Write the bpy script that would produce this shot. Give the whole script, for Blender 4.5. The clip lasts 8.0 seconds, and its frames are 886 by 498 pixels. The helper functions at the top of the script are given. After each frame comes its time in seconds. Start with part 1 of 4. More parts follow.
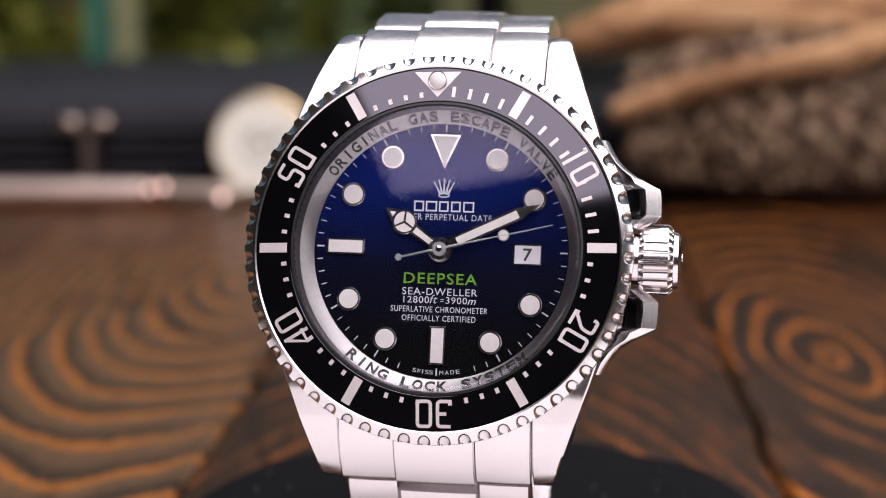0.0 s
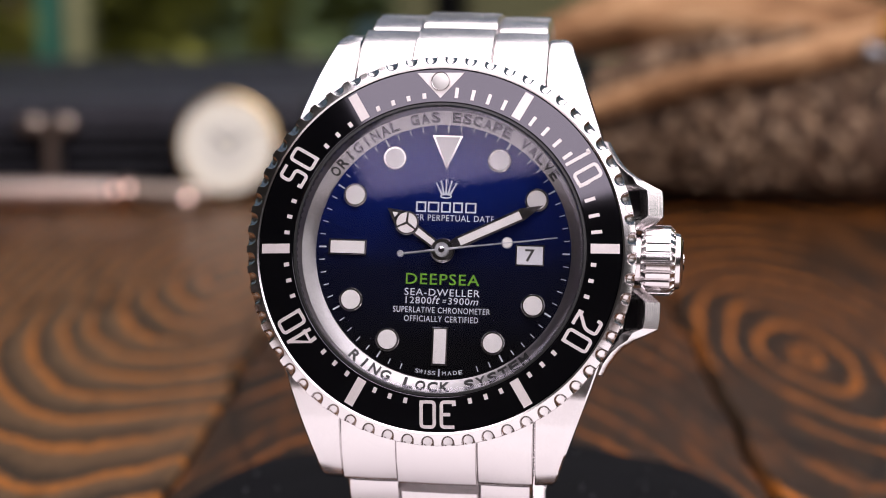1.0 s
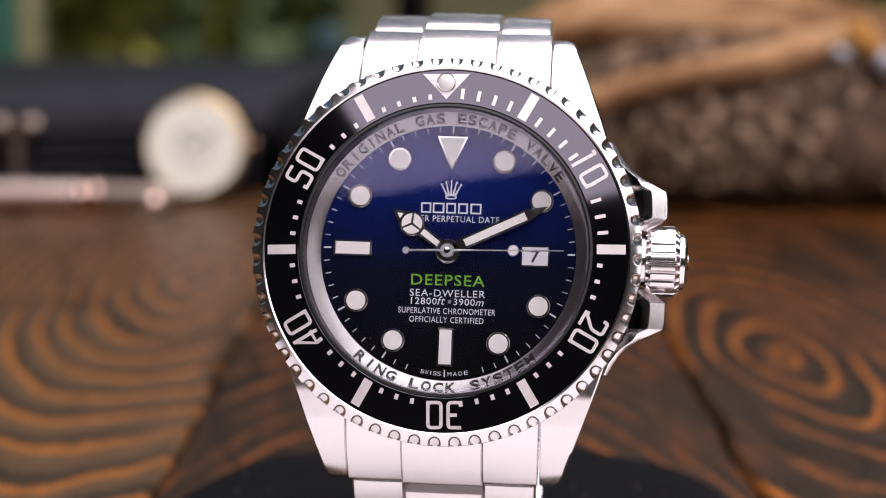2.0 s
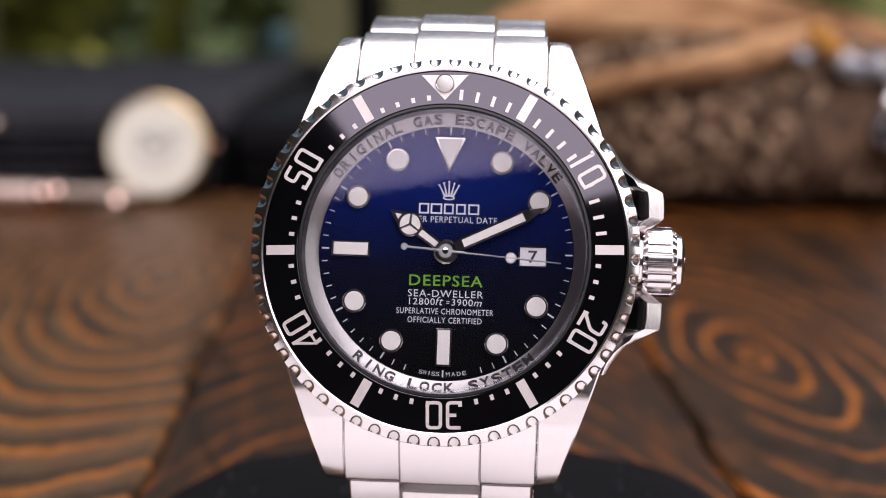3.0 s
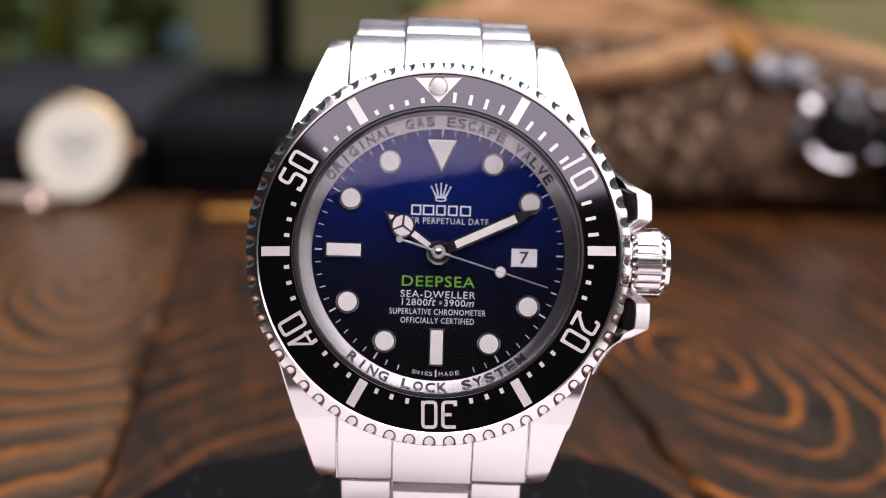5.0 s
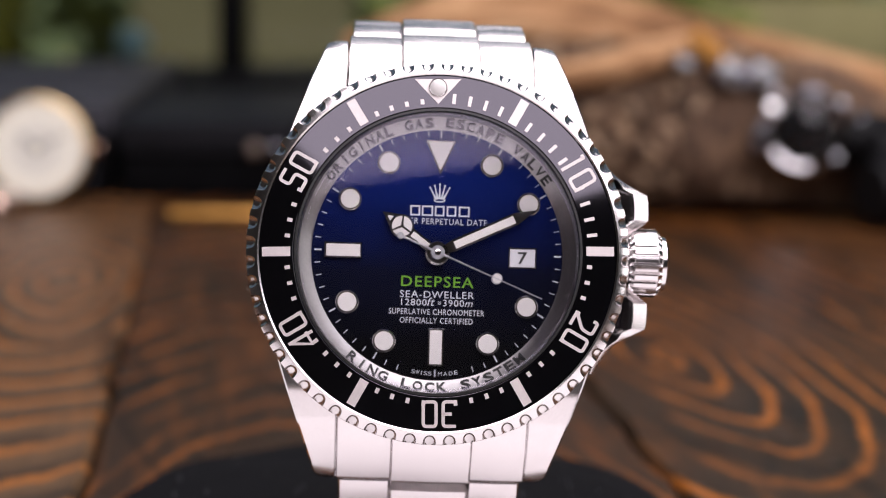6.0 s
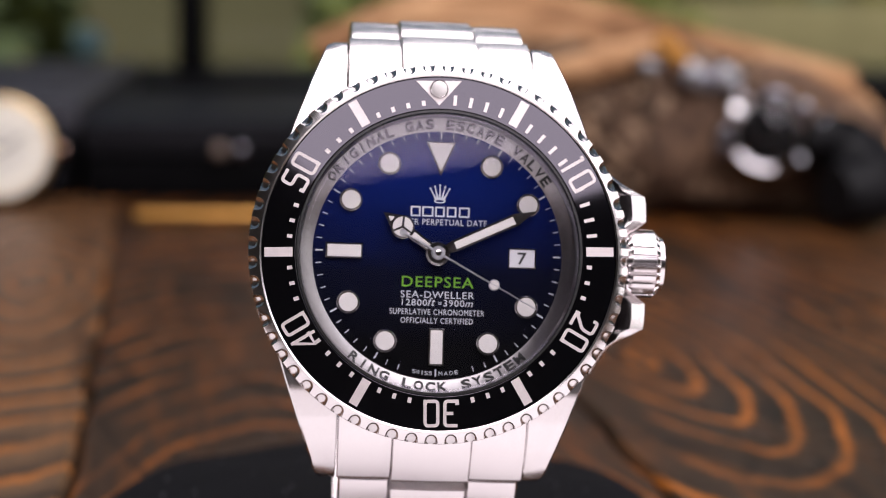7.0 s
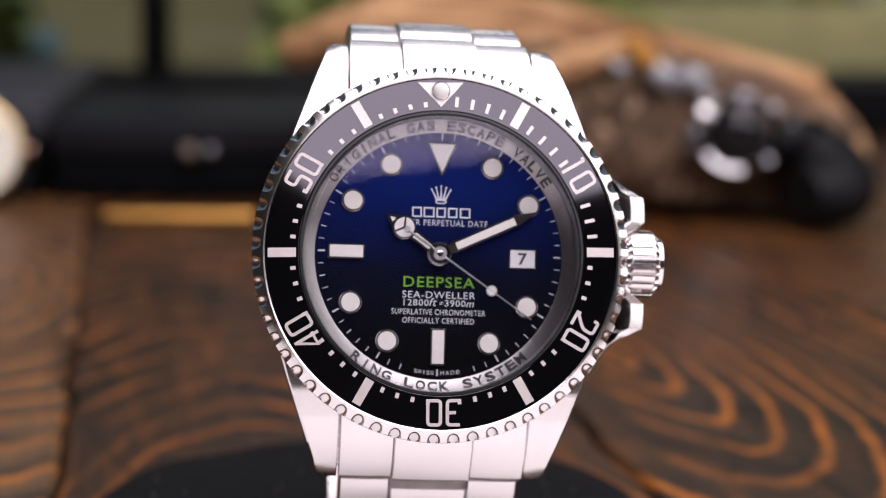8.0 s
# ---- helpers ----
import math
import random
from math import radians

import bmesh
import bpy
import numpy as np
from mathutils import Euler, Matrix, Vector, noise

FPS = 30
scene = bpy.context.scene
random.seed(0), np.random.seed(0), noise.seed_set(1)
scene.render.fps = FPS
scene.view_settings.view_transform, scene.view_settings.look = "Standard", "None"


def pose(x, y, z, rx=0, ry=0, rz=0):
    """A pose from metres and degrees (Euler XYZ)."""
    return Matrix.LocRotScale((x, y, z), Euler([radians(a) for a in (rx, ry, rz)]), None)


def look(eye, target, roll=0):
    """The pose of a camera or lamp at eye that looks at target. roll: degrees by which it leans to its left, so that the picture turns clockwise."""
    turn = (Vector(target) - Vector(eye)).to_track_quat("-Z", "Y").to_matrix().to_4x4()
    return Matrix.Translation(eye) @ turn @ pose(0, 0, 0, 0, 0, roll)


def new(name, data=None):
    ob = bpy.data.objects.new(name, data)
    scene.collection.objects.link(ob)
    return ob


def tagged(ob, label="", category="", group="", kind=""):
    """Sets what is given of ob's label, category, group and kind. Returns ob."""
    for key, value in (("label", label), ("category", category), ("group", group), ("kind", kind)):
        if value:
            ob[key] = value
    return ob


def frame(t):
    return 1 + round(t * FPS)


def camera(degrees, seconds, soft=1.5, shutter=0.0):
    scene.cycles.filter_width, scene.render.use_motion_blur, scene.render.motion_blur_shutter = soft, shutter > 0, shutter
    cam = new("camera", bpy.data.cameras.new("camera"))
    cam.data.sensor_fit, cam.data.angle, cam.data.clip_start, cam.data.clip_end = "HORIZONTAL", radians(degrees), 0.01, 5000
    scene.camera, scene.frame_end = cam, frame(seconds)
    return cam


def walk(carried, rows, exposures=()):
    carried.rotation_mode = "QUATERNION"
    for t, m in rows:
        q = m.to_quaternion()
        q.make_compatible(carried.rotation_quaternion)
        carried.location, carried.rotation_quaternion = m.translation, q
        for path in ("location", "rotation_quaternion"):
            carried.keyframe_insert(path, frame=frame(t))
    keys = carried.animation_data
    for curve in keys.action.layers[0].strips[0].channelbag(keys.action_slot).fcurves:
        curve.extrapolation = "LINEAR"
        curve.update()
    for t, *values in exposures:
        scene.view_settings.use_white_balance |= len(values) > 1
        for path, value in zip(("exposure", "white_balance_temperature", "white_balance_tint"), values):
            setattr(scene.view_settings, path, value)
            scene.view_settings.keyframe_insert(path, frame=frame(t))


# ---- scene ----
cam = camera(26.0, 8.0, soft=1.0)
cam.data.dof.use_dof = True
cam.data.dof.focus_distance = 0.219
cam.data.dof.aperture_fstop = 19.0
PATH = [
    (0, (0.02801, -0.21343, 0.08715), (0.00053, 0.00220, 0.05323), -1.06),
    (0.5, (0.02498, -0.21390, 0.08722), (0.00042, 0.00207, 0.05329), -0.96),
    (1, (0.02181, -0.21436, 0.08726), (0.00024, 0.00194, 0.05336), -0.84),
    (1.5, (0.01864, -0.21485, 0.08736), (-0.00014, 0.00170, 0.05345), -0.74),
    (3, (0.00927, -0.21618, 0.08745), (-0.00021, 0.00100, 0.05367), -0.37),
    (3.5, (0.00633, -0.21692, 0.08751), (0.00018, 0.00040, 0.05381), -0.25),
    (4, (0.00315, -0.21741, 0.08756), (0.00049, -0.00001, 0.05391), -0.11),
    (4.5, (-0.00001, -0.21794, 0.08754), (0.00049, -0.00051, 0.05401), 0.00),
    (6, (-0.00956, -0.21966, 0.08768), (0.00038, -0.00243, 0.05437), 0.41),
    (6.5, (-0.01280, -0.22023, 0.08771), (0.00024, -0.00314, 0.05452), 0.56),
    (7, (-0.01586, -0.22081, 0.08773), (0.00005, -0.00389, 0.05465), 0.68),
    (7.5, (-0.01889, -0.22138, 0.08778), (-0.00034, -0.00466, 0.05479), 0.79),
    (8, (-0.02177, -0.22193, 0.08783), (-0.00046, -0.00545, 0.05494), 0.89),
]
walk(cam, [(t, look(eye, target, roll)) for t, eye, target, roll in PATH])

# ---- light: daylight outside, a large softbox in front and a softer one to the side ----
world = bpy.data.worlds.new("daylight")
scene.world = world
world.use_nodes = True
wn = world.node_tree.nodes
sky = wn.new("ShaderNodeTexSky")
sky.sky_type, sky.sun_disc = "NISHITA", False
sky.dust_density, sky.ozone_density = 6.0, 0.2
sky.sun_elevation, sky.sun_rotation = radians(63), radians(200)
world.node_tree.links.new(sky.outputs[0], wn["Background"].inputs[0])
wn["Background"].inputs[1].default_value = 0.1
scene.view_settings.exposure = -0.13


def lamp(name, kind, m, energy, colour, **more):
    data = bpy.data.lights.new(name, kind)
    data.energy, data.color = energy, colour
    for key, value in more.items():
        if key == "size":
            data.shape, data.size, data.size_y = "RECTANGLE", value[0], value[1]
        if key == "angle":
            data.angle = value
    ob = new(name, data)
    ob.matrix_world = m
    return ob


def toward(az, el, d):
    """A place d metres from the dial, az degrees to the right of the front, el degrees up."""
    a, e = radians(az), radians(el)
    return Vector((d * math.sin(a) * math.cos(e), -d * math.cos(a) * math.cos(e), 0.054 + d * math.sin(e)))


DIAL = Vector((0, 0, 0.054))
lamp("sun", "SUN", look((0, 0, 5), (0.6, 1.6, 1.6)), 5.0, (1, 0.95, 0.87), angle=radians(0.6))
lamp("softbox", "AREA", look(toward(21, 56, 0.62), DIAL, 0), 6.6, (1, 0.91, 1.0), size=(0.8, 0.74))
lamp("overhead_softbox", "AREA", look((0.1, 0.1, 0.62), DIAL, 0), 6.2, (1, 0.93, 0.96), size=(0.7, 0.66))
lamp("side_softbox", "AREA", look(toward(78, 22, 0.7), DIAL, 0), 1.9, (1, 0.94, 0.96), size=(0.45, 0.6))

# ---- helpers for meshes and materials ----
MM = 0.001


def nodes(name):
    m = bpy.data.materials.new(name)
    m.use_nodes = True
    t = m.node_tree
    return m, t.nodes, t.links, t.nodes["Principled BSDF"]


def ramp(n, stops):
    r = n.new("ShaderNodeValToRGB")
    e = r.color_ramp.elements
    while len(e) < len(stops):
        e.new(0.5)
    for k, (p, c) in zip(e, stops):
        k.position, k.color = p, (*c, 1) if len(c) == 3 else c
    return r


def coords(n, l, scale=(1, 1, 1), kind="Object", rot=(0, 0, 0)):
    c, m = n.new("ShaderNodeTexCoord"), n.new("ShaderNodeMapping")
    m.inputs["Scale"].default_value = scale
    m.inputs["Rotation"].default_value = rot
    l.new(c.outputs[kind], m.inputs[0])
    return m.outputs[0]


def noise_tex(n, l, vec, scale, detail=3.0, rough=0.5, distort=0.0):
    t = n.new("ShaderNodeTexNoise")
    t.inputs["Scale"].default_value, t.inputs["Detail"].default_value = scale, detail
    t.inputs["Roughness"].default_value, t.inputs["Distortion"].default_value = rough, distort
    l.new(vec, t.inputs["Vector"])
    return t.outputs["Fac"]


def bump(n, l, height, bsdf, strength, dist):
    b = n.new("ShaderNodeBump")
    b.inputs["Strength"].default_value, b.inputs["Distance"].default_value = strength, dist
    l.new(height, b.inputs["Height"])
    l.new(b.outputs[0], bsdf.inputs["Normal"])


def ranged(n, l, value, lo, hi):
    r = n.new("ShaderNodeMapRange")
    r.inputs["To Min"].default_value, r.inputs["To Max"].default_value = lo, hi
    l.new(value, r.inputs["Value"])
    return r.outputs[0]


def plain(name, colour, rough=0.5, metal=0.0, grain=800.0, vary=0.15, lift=0.0, coat=0.0, ior=1.5, sheen=0.5):
    """A surface with slight variation at two scales."""
    m, n, l, b = nodes(name)
    v = coords(n, l)
    f1, f2 = noise_tex(n, l, v, grain, 4), noise_tex(n, l, v, grain / 9, 3)
    mix = n.new("ShaderNodeMath")
    mix.operation = "ADD"
    l.new(f1, mix.inputs[0]), l.new(f2, mix.inputs[1])
    lo = tuple(c * (1 - vary) for c in colour)
    hi = tuple(min(1, c * (1 + vary)) for c in colour)
    r = ramp(n, [(0.3, lo), (0.7, hi)])
    half = n.new("ShaderNodeMath")
    half.operation = "MULTIPLY"
    half.inputs[1].default_value = 0.5
    l.new(mix.outputs[0], half.inputs[0])
    l.new(half.outputs[0], r.inputs[0])
    l.new(r.outputs[0], b.inputs["Base Color"])
    l.new(ranged(n, l, f2, rough * 0.85, min(1, rough * 1.15)), b.inputs["Roughness"])
    b.inputs["Metallic"].default_value = metal
    b.inputs["IOR"].default_value = ior
    b.inputs["Coat Weight"].default_value = coat
    b.inputs["Specular IOR Level"].default_value = sheen
    if lift:
        bump(n, l, f1, b, 0.4, lift)
    return m


def brushed(name, stretch, rough=0.3, colour=(0.76, 0.72, 0.72), lift=0.000012, aniso=0.0):
    """Steel with a fine brushed grain; stretch: the scale along each axis (small along the strokes)."""
    m, n, l, b = nodes(name)
    v = coords(n, l, stretch)
    f = noise_tex(n, l, v, 1.0, 3, 0.6)
    s = noise_tex(n, l, coords(n, l), 180, 3)
    r = ramp(n, [(0.25, tuple(c * 0.9 for c in colour)), (0.75, tuple(min(1, c * 1.06) for c in colour))])
    l.new(f, r.inputs[0])
    l.new(r.outputs[0], b.inputs["Base Color"])
    l.new(ranged(n, l, s, rough * 0.85, rough * 1.2), b.inputs["Roughness"])
    b.inputs["Metallic"].default_value = 1.0
    bump(n, l, f, b, 0.5, lift)
    return m


STEEL_BRUSHED = brushed("brushed_steel", (9000, 9000, 250), 0.23)
STEEL_RING = brushed("turned_steel", (3000, 3000, 3000), 0.3, (0.33, 0.315, 0.32), 0.000006)
STEEL_POLISHED = plain("polished_steel", (0.68, 0.66, 0.66), 0.07, 1.0, 900, 0.04)
STEEL_BEZEL = plain("bezel_steel", (0.72, 0.69, 0.69), 0.19, 1.0, 900, 0.04)
SATIN_STEEL = plain("satin_steel", (0.46, 0.46, 0.48), 0.3, 1.0, 1500, 0.05)
STEEL_CROWN = plain("crown_steel", (0.72, 0.68, 0.68), 0.16, 1.0, 900, 0.05)
STEEL_GUARD = plain("guard_steel", (0.66, 0.64, 0.65), 0.1, 1.0, 900, 0.05)
CERAMIC = plain("black_ceramic", (0.0015, 0.0015, 0.002), 0.06, 0.0, 700, 0.2, 0.0, 0.0, 1.85)
CERAMIC.node_tree.nodes["Principled BSDF"].inputs["Specular Tint"].default_value = (0.93, 0.87, 1.0, 1)
PLATINUM = plain("platinum_inlay", (0.62, 0.565, 0.555), 0.45, 0.5, 3000, 0.06, 0.000004)
LUME = plain("luminous_paint", (0.63, 0.605, 0.59), 0.55, 0.0, 2500, 0.03, 0.000004)
WHITE_INK = plain("white_print", (0.58, 0.6, 0.65), 0.5, 0.0, 2000, 0.05)
GREEN_INK = plain("green_print", (0.11, 0.29, 0.006), 0.5, 0.0, 2000, 0.06)
BLACK_INK = plain("black_print", (0.014, 0.014, 0.015), 0.5, 0.0, 2000, 0.2)
DATE_WHITE = plain("date_disc_white", (0.6, 0.6, 0.63), 0.5, 0.0, 2000, 0.03)
GASKET = plain("black_gasket", (0.01, 0.01, 0.01), 0.4, 0.0, 900, 0.2)


def dial_paint():
    m, n, l, b = nodes("blue_to_black_dial")
    c = n.new("ShaderNodeTexCoord")
    s = n.new("ShaderNodeSeparateXYZ")
    l.new(c.outputs["Object"], s.inputs[0])
    f = n.new("ShaderNodeMapRange")
    f.inputs["From Min"].default_value, f.inputs["From Max"].default_value = -0.0148, 0.0148
    l.new(s.outputs["Z"], f.inputs["Value"])
    grain = noise_tex(n, l, c.outputs["Object"], 6000, 2)
    r = ramp(n, [(0.12, (0.002, 0.002, 0.003)), (0.42, (0.0022, 0.0032, 0.013)), (0.62, (0.0018, 0.006, 0.055)), (0.85, (0.0025, 0.012, 0.12))])
    l.new(f.outputs[0], r.inputs[0])
    l.new(r.outputs[0], b.inputs["Base Color"])
    l.new(ranged(n, l, grain, 0.4, 0.5), b.inputs["Roughness"])
    b.inputs["Specular IOR Level"].default_value = 0.03
    return m


def glass(name, f0=0.017, tint=(1, 1, 1), sheen=(1, 1, 1)):
    """Coated clear glass: it lets light through and mirrors f0 of it straight on, more at a slant."""
    m, n, l, b = nodes(name)
    n.remove(b)
    clear, gloss, mix, lw = (n.new("ShaderNode" + k) for k in ("BsdfTransparent", "BsdfGlossy", "MixShader", "LayerWeight"))
    clear.inputs[0].default_value = (*tint, 1)
    gloss.inputs["Color"].default_value = (*sheen, 1)
    gloss.inputs["Roughness"].default_value = 0.02
    lw.inputs[0].default_value = 0.5
    power, rise = n.new("ShaderNodeMath"), n.new("ShaderNodeMath")
    power.operation, rise.operation = "POWER", "MULTIPLY_ADD"
    power.inputs[1].default_value = 5.0
    rise.inputs[1].default_value, rise.inputs[2].default_value = 1 - f0, f0
    l.new(lw.outputs["Facing"], power.inputs[0]), l.new(power.outputs[0], rise.inputs[0])
    l.new(rise.outputs[0], mix.inputs[0]), l.new(clear.outputs[0], mix.inputs[1]), l.new(gloss.outputs[0], mix.inputs[2])
    l.new(mix.outputs[0], n["Material Output"].inputs[0])
    return m


DIAL_PAINT = dial_paint()
CRYSTAL = glass("sapphire", 0.036, (1, 1, 1), (0.9, 0.84, 1.0))


def wood(name, centre, stretch, period, base, dark, orange, orange_share):
    """A lacquered board with rings round a heart at centre (metres on the table), drawn out along the board."""
    m, n, l, b = nodes(name)

    def maths(op, x, y=None, z=None):
        k = n.new("ShaderNodeMath")
        k.operation = op
        for i, v in enumerate((x, y, z)):
            if v is not None:
                if isinstance(v, (int, float)):
                    k.inputs[i].default_value = v
                else:
                    l.new(v, k.inputs[i])
        return k.outputs[0]
    c = n.new("ShaderNodeTexCoord")
    sep = n.new("ShaderNodeSeparateXYZ")
    l.new(c.outputs["Object"], sep.inputs[0])
    long_map = coords(n, l, (1.0, 0.35, 1.0))
    sway = noise_tex(n, l, long_map, 18.0, 2, 0.5)
    rag = noise_tex(n, l, long_map, 70.0, 5, 0.65)
    fine = noise_tex(n, l, coords(n, l, (1.0, 0.1, 1.0)), 480.0, 5, 0.6)
    streak = noise_tex(n, l, coords(n, l, (1.0, 0.06, 1.0)), 130.0, 4, 0.6)
    dx = maths("MULTIPLY", maths("SUBTRACT", sep.outputs["X"], centre[0]), stretch)
    dy = maths("SUBTRACT", sep.outputs["Y"], centre[1])
    far = maths("SQRT", maths("MULTIPLY_ADD", dx, dx, maths("MULTIPLY", dy, dy)))
    turn = maths("DIVIDE", far, period)
    turn = maths("MULTIPLY_ADD", sway, 2.6, turn)
    turn = maths("MULTIPLY_ADD", rag, 0.75, turn)
    ring = maths("FRACT", maths("MULTIPLY_ADD", fine, 0.16, turn))
    mid = tuple(0.5 * p + 0.5 * q for p, q in zip(base, orange))
    rings = ramp(n, [(0.0, base), (0.3, tuple(v * 0.85 for v in base)), (0.52, dark), (0.64, dark), (0.74, mid), (0.84, orange), (0.93, mid), (1.0, base)])
    l.new(ring, rings.inputs[0])
    spread = noise_tex(n, l, coords(n, l, (1.0, 0.5, 1.0)), 22.0, 4, 0.6)
    keep = ramp(n, [(0.62 - orange_share * 0.4, (0, 0, 0)), (0.8 - orange_share * 0.4, (1, 1, 1))])
    l.new(spread, keep.inputs[0])
    plain_wood = ramp(n, [(0.3, tuple(v * 0.7 for v in base)), (0.5, base), (0.72, tuple(0.7 * p + 0.3 * q for p, q in zip(base, orange)))])
    l.new(streak, plain_wood.inputs[0])
    mix = n.new("ShaderNodeMix")
    mix.data_type = "RGBA"
    l.new(keep.outputs[0], mix.inputs["Factor"]), l.new(plain_wood.outputs[0], mix.inputs["A"]), l.new(rings.outputs[0], mix.inputs["B"])
    line = noise_tex(n, l, coords(n, l, (1.0, 0.3, 1.0)), 16.0, 3, 0.55, 0.4)
    cracks = ramp(n, [(0.487, (1, 1, 1)), (0.497, (0.25, 0.25, 0.25)), (0.503, (0.25, 0.25, 0.25)), (0.513, (1, 1, 1))])
    l.new(line, cracks.inputs[0])
    grain = ramp(n, [(0.3, (0.72, 0.72, 0.72)), (0.6, (1, 1, 1))])
    l.new(fine, grain.inputs[0])
    out = mix.outputs["Result"]
    for layer, amount in ((cracks, 0.7), (grain, 0.7)):
        worn = n.new("ShaderNodeMix")
        worn.data_type, worn.blend_type = "RGBA", "MULTIPLY"
        worn.inputs["Factor"].default_value = amount
        l.new(out, worn.inputs["A"]), l.new(layer.outputs[0], worn.inputs["B"])
        out = worn.outputs["Result"]
    l.new(out, b.inputs["Base Color"])
    l.new(ranged(n, l, rag, 0.42, 0.62), b.inputs["Roughness"])
    b.inputs["Specular IOR Level"].default_value = 0.1
    b.inputs["Coat Weight"].default_value = 0.2
    l.new(ranged(n, l, spread, 0.2, 0.34), b.inputs["Coat Roughness"])
    bump(n, l, ring, b, 0.15, 0.0005)
    return m


DEEP = (0.010, 0.0065, 0.004)
WOOD_PALE = wood("weathered_board", (-0.068, 0.307), 3.6, 0.0215, (0.105, 0.060, 0.031), (0.034, 0.022, 0.014), (0.30, 0.10, 0.016), 0.85)
WOOD_STREAKED = wood("streaked_board", (-0.012, -0.25), 5.5, 0.020, (0.027, 0.013, 0.006), DEEP, (0.27, 0.078, 0.009), 0.55)
WOOD_BURNT = wood("burnt_board", (0.073, 0.19), 4.0, 0.026, (0.027, 0.014, 0.007), DEEP, (0.33, 0.1, 0.011), 0.62)
WOOD_PLAIN = wood("stained_board", (0.3, 0.9), 4.5, 0.028, (0.045, 0.023, 0.011), DEEP, (0.26, 0.085, 0.012), 0.6)
WOOD_OUTER = wood("outer_board", (-0.3, 0.1), 5.0, 0.024, (0.07, 0.036, 0.018), DEEP, (0.28, 0.092, 0.014), 0.7)
FELT = plain("black_felt", (0.0035, 0.0035, 0.0045), 0.95, 0.0, 1500, 0.5, 0.0006, sheen=0.1)
LEATHER = plain("black_leather", (0.003, 0.003, 0.0035), 0.45, 0.0, 900, 0.3, 0.0003, sheen=0.05)
GREY_LID = plain("grey_case_lid", (0.042, 0.042, 0.05), 0.45, 0.0, 500, 0.2, 0.0002, sheen=0.12)
CHROME = plain("warm_chrome", (0.82, 0.58, 0.49), 0.22, 1.0, 500, 0.08)
DARK_STEEL = plain("dark_steel", (0.35, 0.35, 0.38), 0.2, 1.0, 500, 0.1)
GOLD = plain("worn_gold", (0.55, 0.4, 0.2), 0.3, 1.0, 500, 0.1)
IVORY = plain("ivory_dial", (0.82, 0.79, 0.68), 0.4, 0.0, 300, 0.04)
RUBBER = plain("black_rubber", (0.008, 0.008, 0.009), 0.5, 0.0, 600, 0.2, 0.0002, sheen=0.12)
ROSE_GOLD = plain("satin_rose_gold", (0.95, 0.74, 0.64), 0.45, 1.0, 500, 0.08)
AMBER = plain("amber_leather", (0.45, 0.2, 0.03), 0.5, 0.0, 400, 0.2)
FRAME_BLACK = plain("black_window_frame", (0.002, 0.002, 0.0025), 0.5, 0.0, 60, 0.2, sheen=0.1)
WALL_PAINT = plain("wall_paint", (0.32, 0.3, 0.28), 0.85, 0.0, 40, 0.08)
CEILING_PAINT = plain("ceiling_paint", (0.5, 0.48, 0.46), 0.9, 0.0, 40, 0.05)
FLOOR_PAINT = plain("floor_screed", (0.16, 0.14, 0.12), 0.6, 0.0, 30, 0.2)
PANE = glass("window_glass", 0.02, (0.9, 0.93, 0.9))


def finish(bm, sharp=35):
    me = bpy.data.meshes.new("mesh")
    bmesh.ops.recalc_face_normals(bm, faces=bm.faces)
    bm.to_mesh(me)
    bm.free()
    for p in me.polygons:
        p.use_smooth = True
    me.set_sharp_from_angle(angle=radians(sharp))
    return me


def part(name, bm, materials, parent, label="", m=None, sharp=35):
    me = finish(bm, sharp) if isinstance(bm, bmesh.types.BMesh) else bm
    if not me.materials:
        for mat in materials if isinstance(materials, (list, tuple)) else [materials]:
            me.materials.append(mat)
    ob = new(name, me)
    ob.parent = parent
    if m is not None:
        ob.matrix_basis = m
    if label:
        tagged(ob, label)
    return ob


def thing(name, label, category, m=Matrix(), group="", kind=""):
    ob = new(name)
    ob.empty_display_size = 0.01
    ob.matrix_world = m
    return tagged(ob, label, category, group, kind)


def solo(name, bm, materials, label, category, m=None, group="", kind="", sharp=35):
    return tagged(part(name, bm, materials, None, "", m, sharp), label, category, group, kind)


def lathe(profile, count=96, axis="Y", wave=None, close=False, bm=None, mats=None):
    """Turn (radius, depth) pairs in mm round an axis. wave(k, angle): millimetres taken off the radius of ring k. mats: a slot for each band."""
    bm = bm or bmesh.new()
    rings = []
    for k, (r, d) in enumerate(profile):
        ring = []
        for i in range(count):
            a = 2 * math.pi * i / count
            q = r - (wave(k, a) if wave else 0)
            u, v = q * math.sin(a), q * math.cos(a)
            p = (u, d, v) if axis == "Y" else (d, u, v) if axis == "X" else (u, v, d)
            ring.append(bm.verts.new([c * MM for c in p]))
        rings.append(ring)
    for k in range(len(rings) - (0 if close else 1)):
        a, b = rings[k], rings[(k + 1) % len(rings)]
        for i in range(count):
            j = (i + 1) % count
            f = bm.faces.new((a[i], a[j], b[j], b[i]))
            f.material_index = mats[k] if mats else 0
    if not close:
        for ring, flip in ((rings[0], 0), (rings[-1], -1)):
            if profile[flip][0] > 0.001:
                f = bm.faces.new(ring)
                f.material_index = (mats[flip] if mats else 0)
    bmesh.ops.remove_doubles(bm, verts=bm.verts, dist=1e-7)
    return bm


